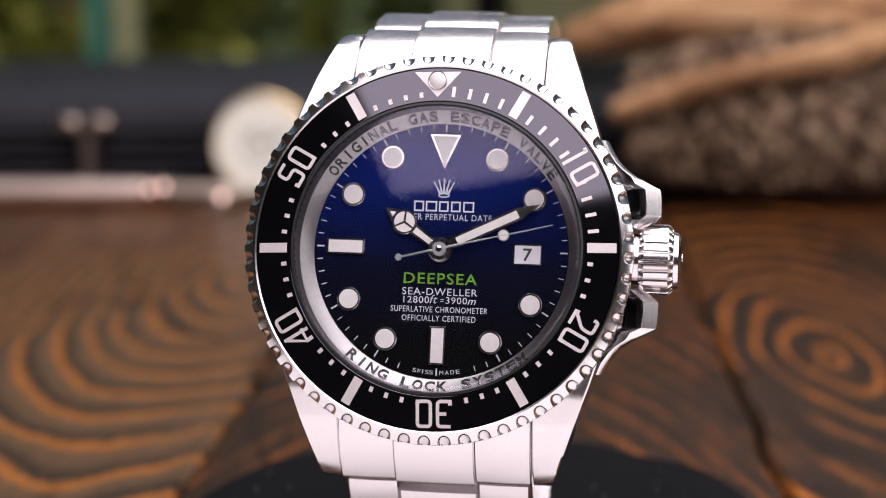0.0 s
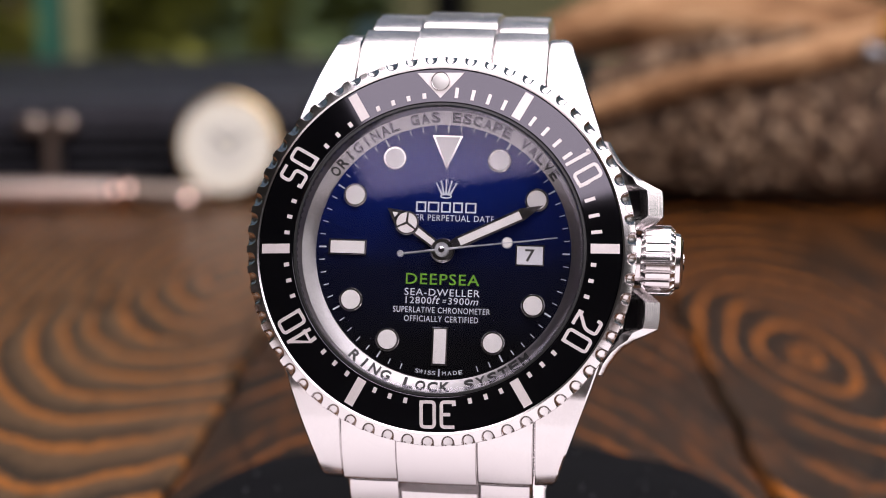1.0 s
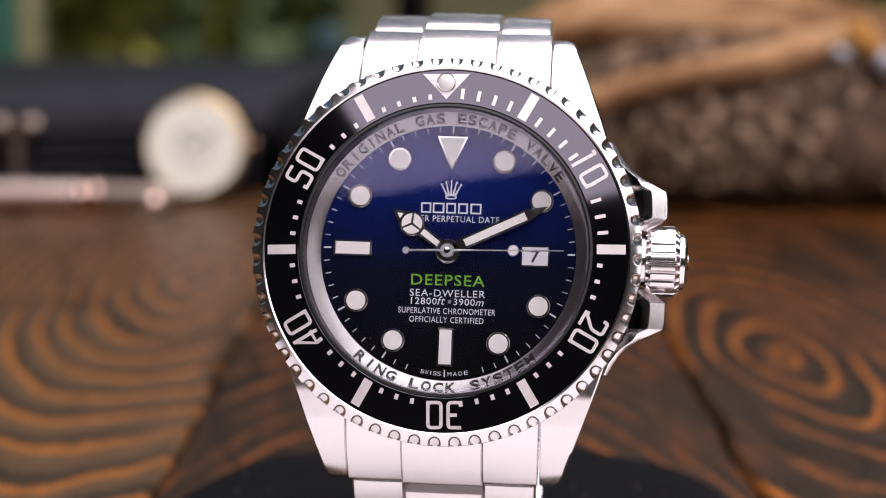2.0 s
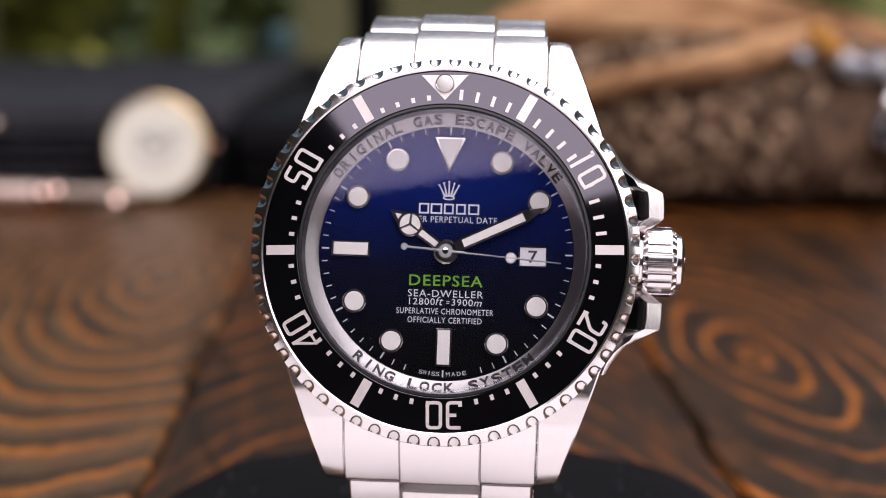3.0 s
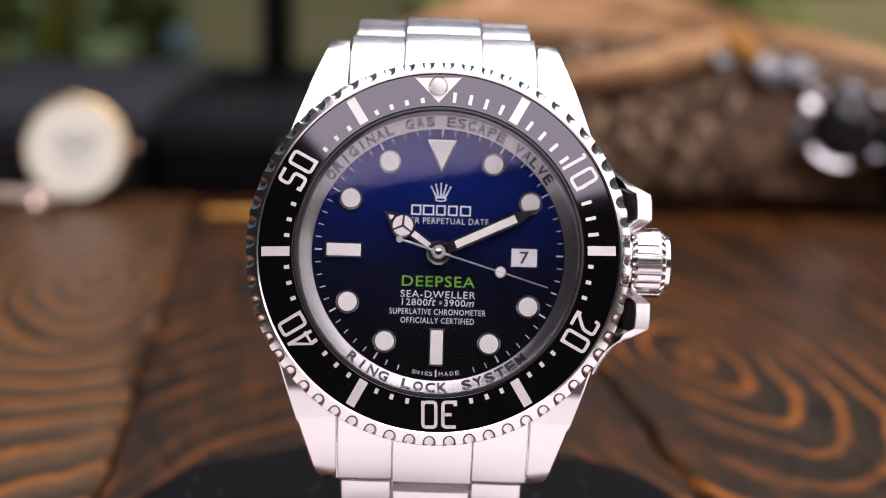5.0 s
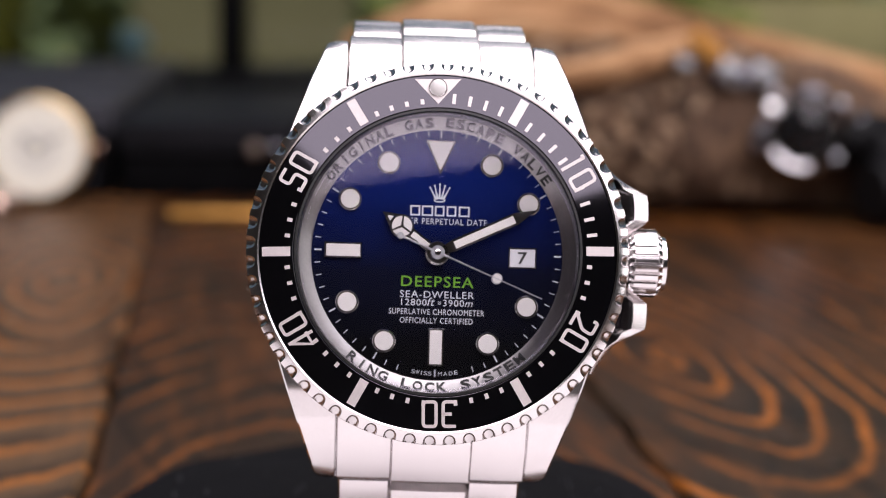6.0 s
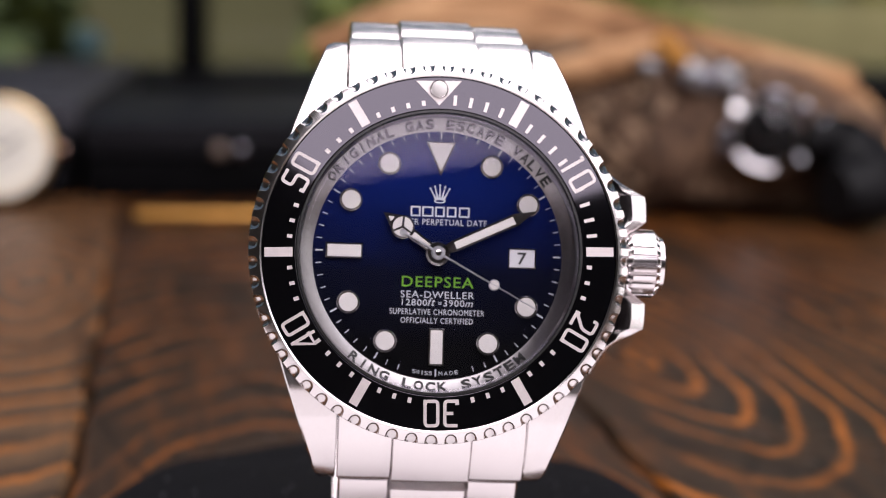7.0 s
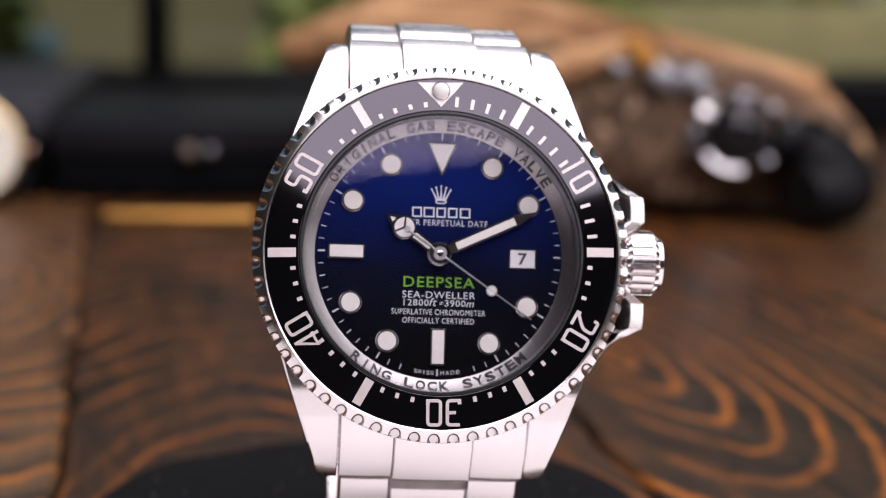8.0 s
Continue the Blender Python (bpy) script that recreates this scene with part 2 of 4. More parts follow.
def slab(points, d0, d1, bevel=0.0, bm=None, slot=0, top=None):
    """A flat piece from an outline of (x, z) in mm, from depth d0 (front) to d1, its front edge taken in by bevel."""
    bm = bm or bmesh.new()
    n = len(points)
    cx, cz = sum(p[0] for p in points) / n, sum(p[1] for p in points) / n

    def inset(p):
        v = Vector((p[0] - cx, p[1] - cz))
        k = max(0.0, 1 - bevel / max(v.length, 1e-6))
        return cx + v.x * k, cz + v.y * k

    loops = [[inset(p) for p in points], points, points] if bevel else [points, points]
    deps = [d0, d0 + bevel, d1] if bevel else [d0, d1]
    vs = [[bm.verts.new((x * MM, d * MM, z * MM)) for x, z in loop] for loop, d in zip(loops, deps)]
    f = bm.faces.new(vs[0])
    f.material_index = slot if top is None else top
    bm.faces.new(vs[-1][::-1]).material_index = slot
    for a, b in zip(vs, vs[1:]):
        for i in range(n):
            bm.faces.new((a[i], b[i], b[(i + 1) % n], a[(i + 1) % n])).material_index = slot
    return bm


def circle(r, n=32, x=0.0, z=0.0):
    return [(x + r * math.sin(2 * math.pi * i / n), z + r * math.cos(2 * math.pi * i / n)) for i in range(n)]


def box(x0, x1, y0, y1, z0, z1, bevel=0.0, bm=None, segments=2):
    """A box in metres with rounded edges."""
    own = bmesh.new()
    bmesh.ops.create_cube(own, size=1)
    for v in own.verts:
        v.co = ((x0 + x1) / 2 + v.co.x * (x1 - x0), (y0 + y1) / 2 + v.co.y * (y1 - y0), (z0 + z1) / 2 + v.co.z * (z1 - z0))
    if bevel:
        bmesh.ops.bevel(own, geom=own.edges[:], offset=bevel, segments=segments, affect="EDGES", profile=0.7)
    if bm is None:
        return own
    me = bpy.data.meshes.new("tmp")
    own.to_mesh(me)
    own.free()
    bm.from_mesh(me)
    bpy.data.meshes.remove(me)
    return bm


def loft(sections, bm=None, slots=None, caps=True):
    """Skin closed sections (lists of xyz in mm) one after another."""
    bm = bm or bmesh.new()
    vs = [[bm.verts.new([c * MM for c in p]) for p in s] for s in sections]
    n = len(vs[0])
    for a, b in zip(vs, vs[1:]):
        for i in range(n):
            f = bm.faces.new((a[i], a[(i + 1) % n], b[(i + 1) % n], b[i]))
            f.material_index = slots[i] if slots else 0
    if caps:
        bm.faces.new(vs[0]).material_index = max(slots) if slots else 0
        bm.faces.new(vs[-1][::-1]).material_index = max(slots) if slots else 0
    return bm


def spline(points, per=12, closed=False):
    """A smooth line through the points."""
    pts = [Vector(p) for p in points]
    n, out = len(pts), []
    for i in range(n if closed else n - 1):
        p = [pts[(i + k) % n] if closed else pts[min(max(i + k, 0), n - 1)] for k in (-1, 0, 1, 2)]
        for s in range(per):
            t = s / per
            out.append(0.5 * (2 * p[1] + (p[2] - p[0]) * t + (2 * p[0] - 5 * p[1] + 4 * p[2] - p[3]) * t * t + (3 * p[1] - p[0] - 3 * p[2] + p[3]) * t ** 3))
    if not closed:
        out.append(pts[-1])
    return out


def lettering(body, width, height, material, parent, x, z, depth, angle=0.0, name="lettering", thick=0.03, shear=0.0, bold=-0.001):
    """A line of print in the XZ plane, of that width and height in mm, centred at (x, z)."""
    cu = bpy.data.curves.new("print", "FONT")
    cu.body, cu.extrude, cu.shear, cu.resolution_u, cu.offset = body, 0.01, shear, 3, bold
    cu.space_character = 1.12
    tmp = bpy.data.objects.new("print", cu)
    scene.collection.objects.link(tmp)
    bpy.context.view_layer.update()
    me = bpy.data.meshes.new_from_object(tmp.evaluated_get(bpy.context.evaluated_depsgraph_get()))
    bpy.data.objects.remove(tmp)
    co = np.empty(len(me.vertices) * 3)
    me.vertices.foreach_get("co", co)
    co = co.reshape(-1, 3)
    lo, hi = co.min(0), co.max(0)
    mid = (lo + hi) / 2
    sx, sz = width / (hi[0] - lo[0]) * MM, height / (hi[1] - lo[1]) * MM
    new_co = np.stack([(co[:, 0] - mid[0]) * sx, -(co[:, 2] - mid[2]) / 0.01 * thick * MM / 2, (co[:, 1] - mid[1]) * sz], 1)
    me.vertices.foreach_set("co", new_co.ravel())
    me.materials.clear()
    me.update()
    return part(name, me, material, parent, "", pose(x * MM, depth * MM, z * MM, 0, angle, 0))


# ---- the watch ----
TURN = 1.8
watch = thing("wristwatch", "steel diving wristwatch with blue-to-black dial and black bezel", "watch",
              pose(0, 0, 0.0537, -14, 0, 0) @ pose(0, 0, 0, 0, TURN, 0))


def ribbon(points, width, d0, d1, closed=False, bm=None):
    """A stroke of even width along (x, z) points in mm, from depth d0 to d1."""
    bm = bm or bmesh.new()
    p = [Vector(q) for q in points]
    n, rows = len(p), []
    for i in range(n):
        a = p[i] - p[i - 1] if (closed or i) else p[1] - p[0]
        b = p[(i + 1) % n] - p[i] if (closed or i < n - 1) else a
        a, b = a.normalized(), b.normalized()
        na, nb = Vector((-a.y, a.x)), Vector((-b.y, b.x))
        m = (na + nb).normalized()
        m *= width / 2 / max(0.75, m.dot(na))
        rows.append([bm.verts.new((q.x * MM, d * MM, q.y * MM)) for q, d in ((p[i] + m, d0), (p[i] - m, d0), (p[i] - m, d1), (p[i] + m, d1))])
    for i in range(n if closed else n - 1):
        a, b = rows[i], rows[(i + 1) % n]
        for k in range(4):
            bm.faces.new((a[k], a[(k + 1) % 4], b[(k + 1) % 4], b[k]))
    if not closed:
        bm.faces.new(rows[0]), bm.faces.new(rows[-1][::-1])
    return bm


def rounded(points, r, closed=False, per=5):
    """The corners of a line of (x, z) points rounded."""
    p, out = [Vector(q) for q in points], []
    n = len(p)
    for i in range(n):
        if not closed and i in (0, n - 1):
            out.append(p[i])
            continue
        a, b = p[i - 1] - p[i], p[(i + 1) % n] - p[i]
        k = min(r, a.length * 0.48, b.length * 0.48)
        s, e = p[i] + a.normalized() * k, p[i] + b.normalized() * k
        out += [(1 - t) ** 2 * s + 2 * t * (1 - t) * p[i] + t * t * e for t in [j / per for j in range(per + 1)]]
    return [tuple(q) for q in out]


W, H = 0.74, 1.42  # half width and half height of a bezel digit, to the middle of its stroke
DIGITS = {
    "0": ([(-W, -H), (-W, H), (W, H), (W, -H)], True),
    "1": ([(-0.3, H), (0.12, H), (0.12, -H - 0.22)], False),
    "2": ([(-W, H - 0.55), (-W, H), (W, H), (W, 0.1), (-W, -H), (W + 0.2, -H)], False),
    "3": ([(-W, H), (W, H), (W, 0.0), (-0.2, 0.0), (W, 0.0), (W, -H), (-W, -H)], False),
    "4": ([(0.35, -H - 0.22), (0.35, H), (-W - 0.1, -0.55), (W + 0.25, -0.55)], False),
    "5": ([(W, H), (-W, H), (-W, 0.12), (W, 0.12), (W, -H), (-W - 0.1, -H)], False),
}


def digit(c, bm, dx, d0, d1):
    pts, closed = DIGITS[c]
    if c == "4":
        ribbon([(dx + 0.52, H), (dx - W - 0.05, -0.82), (dx + W + 0.1, -0.82)], 0.36, d0, d1, False, bm)
        ribbon([(dx + 0.52, H + 0.19), (dx + 0.52, -H - 0.12)], 0.38, d0 - 0.004, d1, False, bm)
    elif c == "3":
        ribbon([(x + dx, z) for x, z in rounded([(-W, H), (W, H), (W, -H), (-W, -H)], 0.4)], 0.38, d0, d1, False, bm)
        ribbon([(dx - 0.25, 0), (dx + W, 0)], 0.38, d0, d1, False, bm)
    else:
        line = rounded(pts, 0.42 if c in "025" else 0.02, closed)
        ribbon([(x + dx, z) for x, z in line], 0.38, d0, d1, closed, bm)
    return bm


def ring_pose(r, angle, d):
    return pose(0, 0, 0, 0, angle, 0) @ pose(0, d * MM, r * MM, 0, 0, 0)


def build_bezel():
    rim = [(20.75, 0.55), (20.8, 0.1), (21.0, 0.0), (22.12, 0.42), (22.3, 0.58), (22.35, 0.75), (22.35, 0.92), (22.35, 1.1), (22.35, 1.35), (22.35, 1.7), (22.3, 2.9), (21.6, 3.4), (20.0, 3.4)]

    def scallop(k, a):
        """Slanted round scoops, deepest at the front of the rim."""
        r, d = rim[k]
        if not 3 <= k <= 9:
            return 0.0
        across = abs((math.degrees(a) % 6.0) - 3.0) * radians(1) * 22.0
        if across >= 0.74:
            return 0.0
        floor = 22.35 - max(0.0, 1.12 * (1 - (d - 0.42) / 1.2)) + 0.74 - math.sqrt(0.74 ** 2 - across ** 2)
        return max(0.0, r - floor)
    ring = lathe(rim, 1800, wave=scallop, close=True)
    for v in ring.verts:  # the scoops cut into the sloping front, not through it
        r = math.hypot(v.co.x, v.co.z) / MM
        if abs(v.co.y / MM - 0.42) < 0.001:
            v.co.y = 0.42 * (r - 21.0) / 1.12 * MM
    bezel = part("bezel", ring, STEEL_BEZEL, watch, "polished steel bezel with scalloped grip edge", pose(0, 0, 0, 0, -TURN, 0), 30)
    slope = math.degrees(math.atan2(0.5, 4.0))
    part("bezel_insert", lathe([(16.75, 1.4), (16.75, -0.2), (16.9, -0.3), (20.65, 0.17), (20.75, 0.3), (20.75, 1.4)], 180, close=True), CERAMIC, bezel, "glossy black ceramic insert")
    tilt = pose(0, 0, 0, -slope, 0, 0)
    # engraved scale
    bar = None
    for minute in (5, 15, 25, 35, 45, 55):
        at = ring_pose(18.8, minute * 6, -0.07) @ tilt
        if bar is None:
            bar = part("bar_marker", slab([(-0.55, -1.65), (0.55, -1.65), (0.55, 1.65), (-0.55, 1.65)], -0.03, 0.2, 0.0), PLATINUM, bezel, m=at)
        else:
            part("bar_marker", bar.data, PLATINUM, bezel, m=at)
    long_me = short_me = None
    for minute in range(1, 60):
        if minute % 5 == 0:
            continue
        long_tick = minute < 15
        at = ring_pose(17.95 if long_tick else 17.6, minute * 6, -0.19 if long_tick else -0.235) @ tilt
        if long_tick:
            if long_me is None:
                long_me = part("minute_tick", slab([(-0.2, -0.62), (0.2, -0.62), (0.2, 0.62), (-0.2, 0.62)], -0.03, 0.2), PLATINUM, bezel, m=at).data
            else:
                part("minute_tick", long_me, PLATINUM, bezel, m=at)
        elif short_me is None:
            short_me = part("minute_tick", slab([(-0.22, -0.31), (0.22, -0.31), (0.22, 0.31), (-0.22, 0.31)], -0.03, 0.2), PLATINUM, bezel, m=at).data
        else:
            part("minute_tick", short_me, PLATINUM, bezel, m=at)
    for text, minute in (("10", 10), ("20", 20), ("30", 30), ("40", 40), ("50", 50)):
        bm = bmesh.new()
        for c, dx in zip(text, (-1.17, 1.12)):
            digit(c, bm, dx, -0.03, 0.2)
        part("numeral", bm, PLATINUM, bezel, m=ring_pose(18.78, minute * 6, -0.075) @ tilt)
    tri = slab([(-2.7, 20.25), (2.7, 20.25), (0, 17.25)], -0.03, 0.2)
    part("zero_triangle", tri, PLATINUM, bezel, m=pose(0, -0.07 * MM, 18.8 * MM) @ tilt @ pose(0, 0, -18.8 * MM))
    part("luminous_pearl", lathe([(1.12, 0.3), (1.12, -0.25), (1.02, -0.42), (0.96, -0.40), (0.8, -0.62), (0.4, -0.76), (0, -0.8)], 36,
                                 mats=[0, 0, 0, 1, 1, 1]), [STEEL_POLISHED, LUME], bezel, "domed white pearl in a steel cup", pose(0, 0, 19.2 * MM))


def build_case():
    def width(z):
        z = abs(z)
        pts = [(0, 20.9), (3, 20.7), (9, 19.6), (15, 17.7), (20, 15.95), (24.3, 14.45), (25.8, 13.95), (26.35, 13.7), (26.6, 13.2)]
        return float(np.interp(z, [p[0] for p in pts], [p[1] for p in pts]))

    def top(z):
        z = abs(z)
        return float(np.interp(z, [0, 12, 16, 20, 23, 25, 26.2, 26.6], [3.9, 3.9, 4.2, 5.2, 6.9, 8.6, 10.2, 11.2]))

    for side in (1, -1):
        for end in (1, -1):
            secs, lug = [], bmesh.new()
            for k in range(29):
                z = 12 + (26.6 - 12) * k / 28
                w, t = width(z), top(z)
                low = 13.2 if z < 20 else 13.2 + (z - 20) * 0.25
                x0 = min(11.3, w - 0.8)
                s = [(x0, low), (x0, t + 0.15), (x0 + 0.15, t), (w - 0.22, t), (w - 0.03, t + 0.18), (w, t + 0.5), (w, low - 0.5), (w - 0.5, low)]
                secs.append([(side * x, y, end * z) for x, y in s])
            loft(secs, lug, [1, 1, 0, 1, 1, 1, 1, 1])
            part("lug", lug, [STEEL_BRUSHED, STEEL_POLISHED], watch, sharp=28)
    bm, secs = bmesh.new(), []
    for k in range(33):
        z = -16 + k
        w = width(z) - 0.02
        secs.append([(-w, 13, z), (-w, 6.0, z), (-w + 0.6, 5.4, z), (w - 0.6, 5.4, z), (w, 6.0, z), (w, 13, z)])
    loft(secs, bm, [1, 1, 0, 1, 1, 1])
    lathe([(17.5, 13), (16, 15.2), (0.0, 15.6)], 64, bm=bm)
    part("case", bm, [STEEL_BRUSHED, STEEL_POLISHED], watch, "brushed steel case with polished flanks", sharp=28)
    # shoulders either side of the crown
    for end in (1, -1):
        bm, secs = bmesh.new(), []
        zs = [3.3, 3.6, 4.3, 5.0, 6.0, 7.2, 8.0, 8.6, 9.4, 10.2, 11.0, 12.2, 13.5]
        xs = [23.2, 23.6, 24.5, 25.3, 25.3, 25.25, 25.1, 23.9, 22.3, 21.2, 20.4, 19.6, 18.9]
        for z, x in zip(zs, xs):
            c = 1.9 if x > 23 else 0.8
            ridge = max(x - c, 18.3)
            secs.append([(17.2, 11.0, end * z), (17.2, 8.4, end * z), (ridge - 2.3, 6.7, end * z), (ridge, 4.9, end * z), (ridge + 0.12, 4.85, end * z),
                         (x - 0.1, 4.95 + c * 0.4, end * z), (x, 5.15 + c * 0.4, end * z), (x, 10.4, end * z), (x - 0.6, 11.0, end * z)])
        loft(secs, bm, [0, 0, 0, 0, 1, 0, 0, 0, 0])
        part("crown_guard", bm, [STEEL_GUARD, STEEL_BRUSHED], watch, sharp=25)


def build_crown():
    def flute(k, a):
        p = abs((math.degrees(a) / 15.0) % 1.0 - 0.5)
        groove = max(0.0, 1 - (p / 0.24) ** 2) ** 0.5
        return groove * (0, 0, 0.05, 0.62, 0.62, 0.05, 0, 0, 0, 0)[k]
    crown = part("crown", lathe([(3.0, 20.5), (3.0, 22.75), (3.5, 22.85), (4.1, 23.4), (4.1, 26.15), (3.6, 26.7), (3.3, 26.8), (3.2, 27.3), (2.6, 27.65), (0, 27.75)], 384, "X", flute),
                 STEEL_CROWN, watch, "fluted steel winding crown", pose(0, 7.0 * MM, 0), 30)
    bm = bmesh.new()
    for k in (-1, 0, 1):
        slab(circle(0.35, 12, k * 1.0, 0.5 - abs(k) * 0.3), 0, 0.15, 0, bm)
    slab([(-1.3, -0.5), (1.3, -0.5), (1.3, -1.0), (-1.3, -1.0)], 0, 0.15, 0, bm)
    part("embossed_mark", bm, STEEL_POLISHED, crown, "", pose(27.8 * MM, 0, 0, 0, 0, 90))


def curved_piece(path, x0, x1, thick, bm=None, round_by=0.5, slots=None, rise=0.0):
    """A bracelet piece that follows a path of (depth, z) points in mm, from x0 to x1."""
    secs = []
    n = len(path)
    for i, (y, z) in enumerate(path):
        a, b = path[max(i - 1, 0)], path[min(i + 1, n - 1)]
        t = Vector((b[0] - a[0], b[1] - a[1])).normalized()
        inward = Vector((t.y, -t.x))
        e = min(i, n - 1 - i)
        dip = (0.35, 0.08)[e] if e < 2 else 0.0
        s = []
        for x, h in ((x0, thick), (x0, dip + round_by), (x0 + round_by * 0.6, dip + 0.05), ((x0 + x1) / 2, dip), (x1 - round_by * 0.6, dip + 0.05), (x1, dip + round_by), (x1, thick)):
            s.append((x, y + inward.x * (h - rise), z + inward.y * (h - rise)))
        secs.append(s)
    return loft(secs, bm, slots)


def sub_path(line, s0, s1, count):
    """Points of a line between two arc lengths."""
    d = [0.0]
    for a, b in zip(line, line[1:]):
        d.append(d[-1] + math.dist(a, b))
    return [(float(np.interp(s, d, [p[0] for p in line])), float(np.interp(s, d, [p[1] for p in line]))) for s in np.linspace(s0, s1, count)], d[-1]


def build_bracelet():
    top_end = [tuple(p) for p in spline([(4.0, 16.5), (4.6, 19.5), (6.3, 22.8), (9.2, 25.6), (13.0, 27.9)], 8)]
    low_end = [(y, -z) for y, z in [tuple(p) for p in spline([(4.0, 16.5), (4.5, 19.5), (5.7, 22.6), (7.6, 25.1), (9.7, 26.9)], 8)]][::-1]
    for path, name in ((top_end, "upper"), (low_end, "lower")):
        end = part("end_link", curved_piece([(y - 0.45, z * 1.012) for y, z in path], -4.66, 4.66, 3.0, round_by=0.18), STEEL_BRUSHED, watch, "brushed steel end link of the bracelet", sharp=40)
        for x0, x1 in ((-11.15, -4.72), (4.72, 11.15)):
            part("side_piece", curved_piece(path, x0, x1, 3.0, round_by=0.18), STEEL_BRUSHED, end, sharp=40)
    loop = [tuple(p) for p in spline([(13.6, 27.6), (19, 30.6), (27, 32.2), (38, 30), (48, 22), (54, 9), (55.5, -7), (52, -22), (45, -33.5), (37, -39), (29.5, -39.5), (22.5, -36.2), (15.6, -31.4), (10.8, -27.1)], 14)]
    total = sub_path(loop, 0, 1, 2)[1]
    count = 20
    pitch = total / count
    for i in range(count):
        s0 = i * pitch
        side_path = sub_path(loop, s0 + 0.12, s0 + pitch - 0.12, 9)[0]
        shift = pitch * (0.16 if i < count / 2 else -0.16)
        mid_path = sub_path(loop, max(0.1, min(s0 + shift, total - pitch)), max(0.1, min(s0 + shift + pitch - 0.25, total)), 9)[0]
        link = part("link", curved_piece([(y, z) for y, z in mid_path], -4.64, 4.64, 2.9, round_by=0.3, rise=0.4), STEEL_BRUSHED, watch, sharp=40)
        for x0, x1 in ((-10.9, -4.7), (4.7, 10.9)):
            part("side_piece", curved_piece(side_path, x0, x1, 2.9, round_by=0.4), STEEL_BRUSHED, link, sharp=40)


D = 4.26  # depth of the dial


def build_dial():
    part("gasket", lathe([(16.75, 0.0), (16.72, -0.35), (16.45, -0.38), (16.4, 1.0), (16.75, 1.0)], 120, close=True), GASKET, watch, "thin black gasket round the crystal")
    rehaut = part("inner_ring", lathe([(16.55, 4.9), (16.55, 0.4), (16.42, 0.45), (16.3, D - 1.3), (15.0, D - 0.16), (14.85, D - 0.1), (14.85, 4.9)], 160, close=True), STEEL_RING, watch, "brushed steel inner ring engraved with black letters")
    slope = math.degrees(math.atan2(1.14, 1.3))

    def ring_text(text, first, last, upright, height, width):
        for i, ch in enumerate(text):
            if ch == " ":
                continue
            a = first + (last - first) * i / (len(text) - 1)
            r, d = 15.65, D - 0.74
            if upright:
                m = pose(0, 0, 0, 0, a, 0) @ pose(0, d * MM, r * MM, slope, 0, 0)
            else:
                m = pose(0, 0, 0, 0, a + 180, 0) @ pose(0, d * MM, -r * MM, -slope, 0, 0)
            ob = lettering(ch, width * (0.25 if ch == "I" else 1.0), height, BLACK_INK, rehaut, 0, 0, 0, thick=0.2, name="engraved_letter", bold=0.022)
            ob.matrix_basis = m
    ring_text("ORIGINAL GAS ESCAPE VALVE", -55, 54, True, 1.4, 1.0)
    ring_text("RING LOCK SYSTEM", 218, 140.5, False, 1.45, 1.15)

    dial = part("dial", lathe([(0, D), (15.0, D), (15.0, D + 0.4), (0, D + 0.4)], 128), DIAL_PAINT, watch, "dial fading from deep blue to black", pose(0.1 * MM, 0, 0.2 * MM))
    bm = bmesh.new()
    for k in range(60):
        if k in (28, 29, 31, 32):
            continue
        a = radians(k * 6)
        w, r0, r1 = (0.09, 13.75, 14.6) if k % 5 == 0 else (0.05, 13.95, 14.6)
        u, v = Vector((math.sin(a), math.cos(a))), Vector((math.cos(a), -math.sin(a)))
        slab([tuple(u * r0 - v * w), tuple(u * r0 + v * w), tuple(u * r1 + v * w), tuple(u * r1 - v * w)], D - 0.02, D + 0.05, 0, bm)
    part("minute_track", bm, WHITE_INK, dial)

    def applied(outline, inner, at):
        bm = slab(outline, D - 0.5, D + 0.1, 0.1)
        slab(inner, D - 0.53, D, 0.03, bm, 1)
        return part("hour_marker", bm, [STEEL_POLISHED, LUME], dial, m=at)
    dot = None
    for h in (1, 2, 4, 5, 7, 8, 10, 11):
        at = pose(12.2 * MM * math.sin(radians(h * 30)), 0, 12.2 * MM * math.cos(radians(h * 30)))
        if dot is None:
            dot = applied(circle(1.38, 40), circle(1.12, 40), at)
        else:
            part("hour_marker", dot.data, LUME, dial, m=at)
    def rect(w, h):
        return [(-w, -h), (-w, h), (w, h), (w, -h)]
    applied(rect(0.94, 2.22), rect(0.72, 2.0), pose(0, 0, -11.15 * MM))
    applied(rect(2.22, 0.94), rect(2.0, 0.72), pose(-11.2 * MM, 0, 0))
    applied([(-1.85, 1.9), (1.85, 1.9), (0.0, -2.3)], [(-1.5, 1.68), (1.5, 1.68), (0.0, -1.75)], pose(0, 0, 11.5 * MM))
    # date window: a recess with a white disc
    bm = ribbon(rect(1.58, 1.14), 0.16, D - 0.12, D + 0.1, True)
    window = part("date_window", bm, STEEL_POLISHED, dial, "framed date window showing 7", pose(10.0 * MM, 0, -0.3 * MM))
    disc = slab(rect(1.55, 1.12), D - 0.05, D + 0.02)
    lettering("7", 1.1, 1.45, BLACK_INK, dial, 10.0, -0.3, D - 0.07, 0, "date_numeral", bold=0.015)
    part("date_disc", disc, DATE_WHITE, dial, m=pose(10.0 * MM, 0, -0.3 * MM))
    # printed lines
    d = D - 0.02
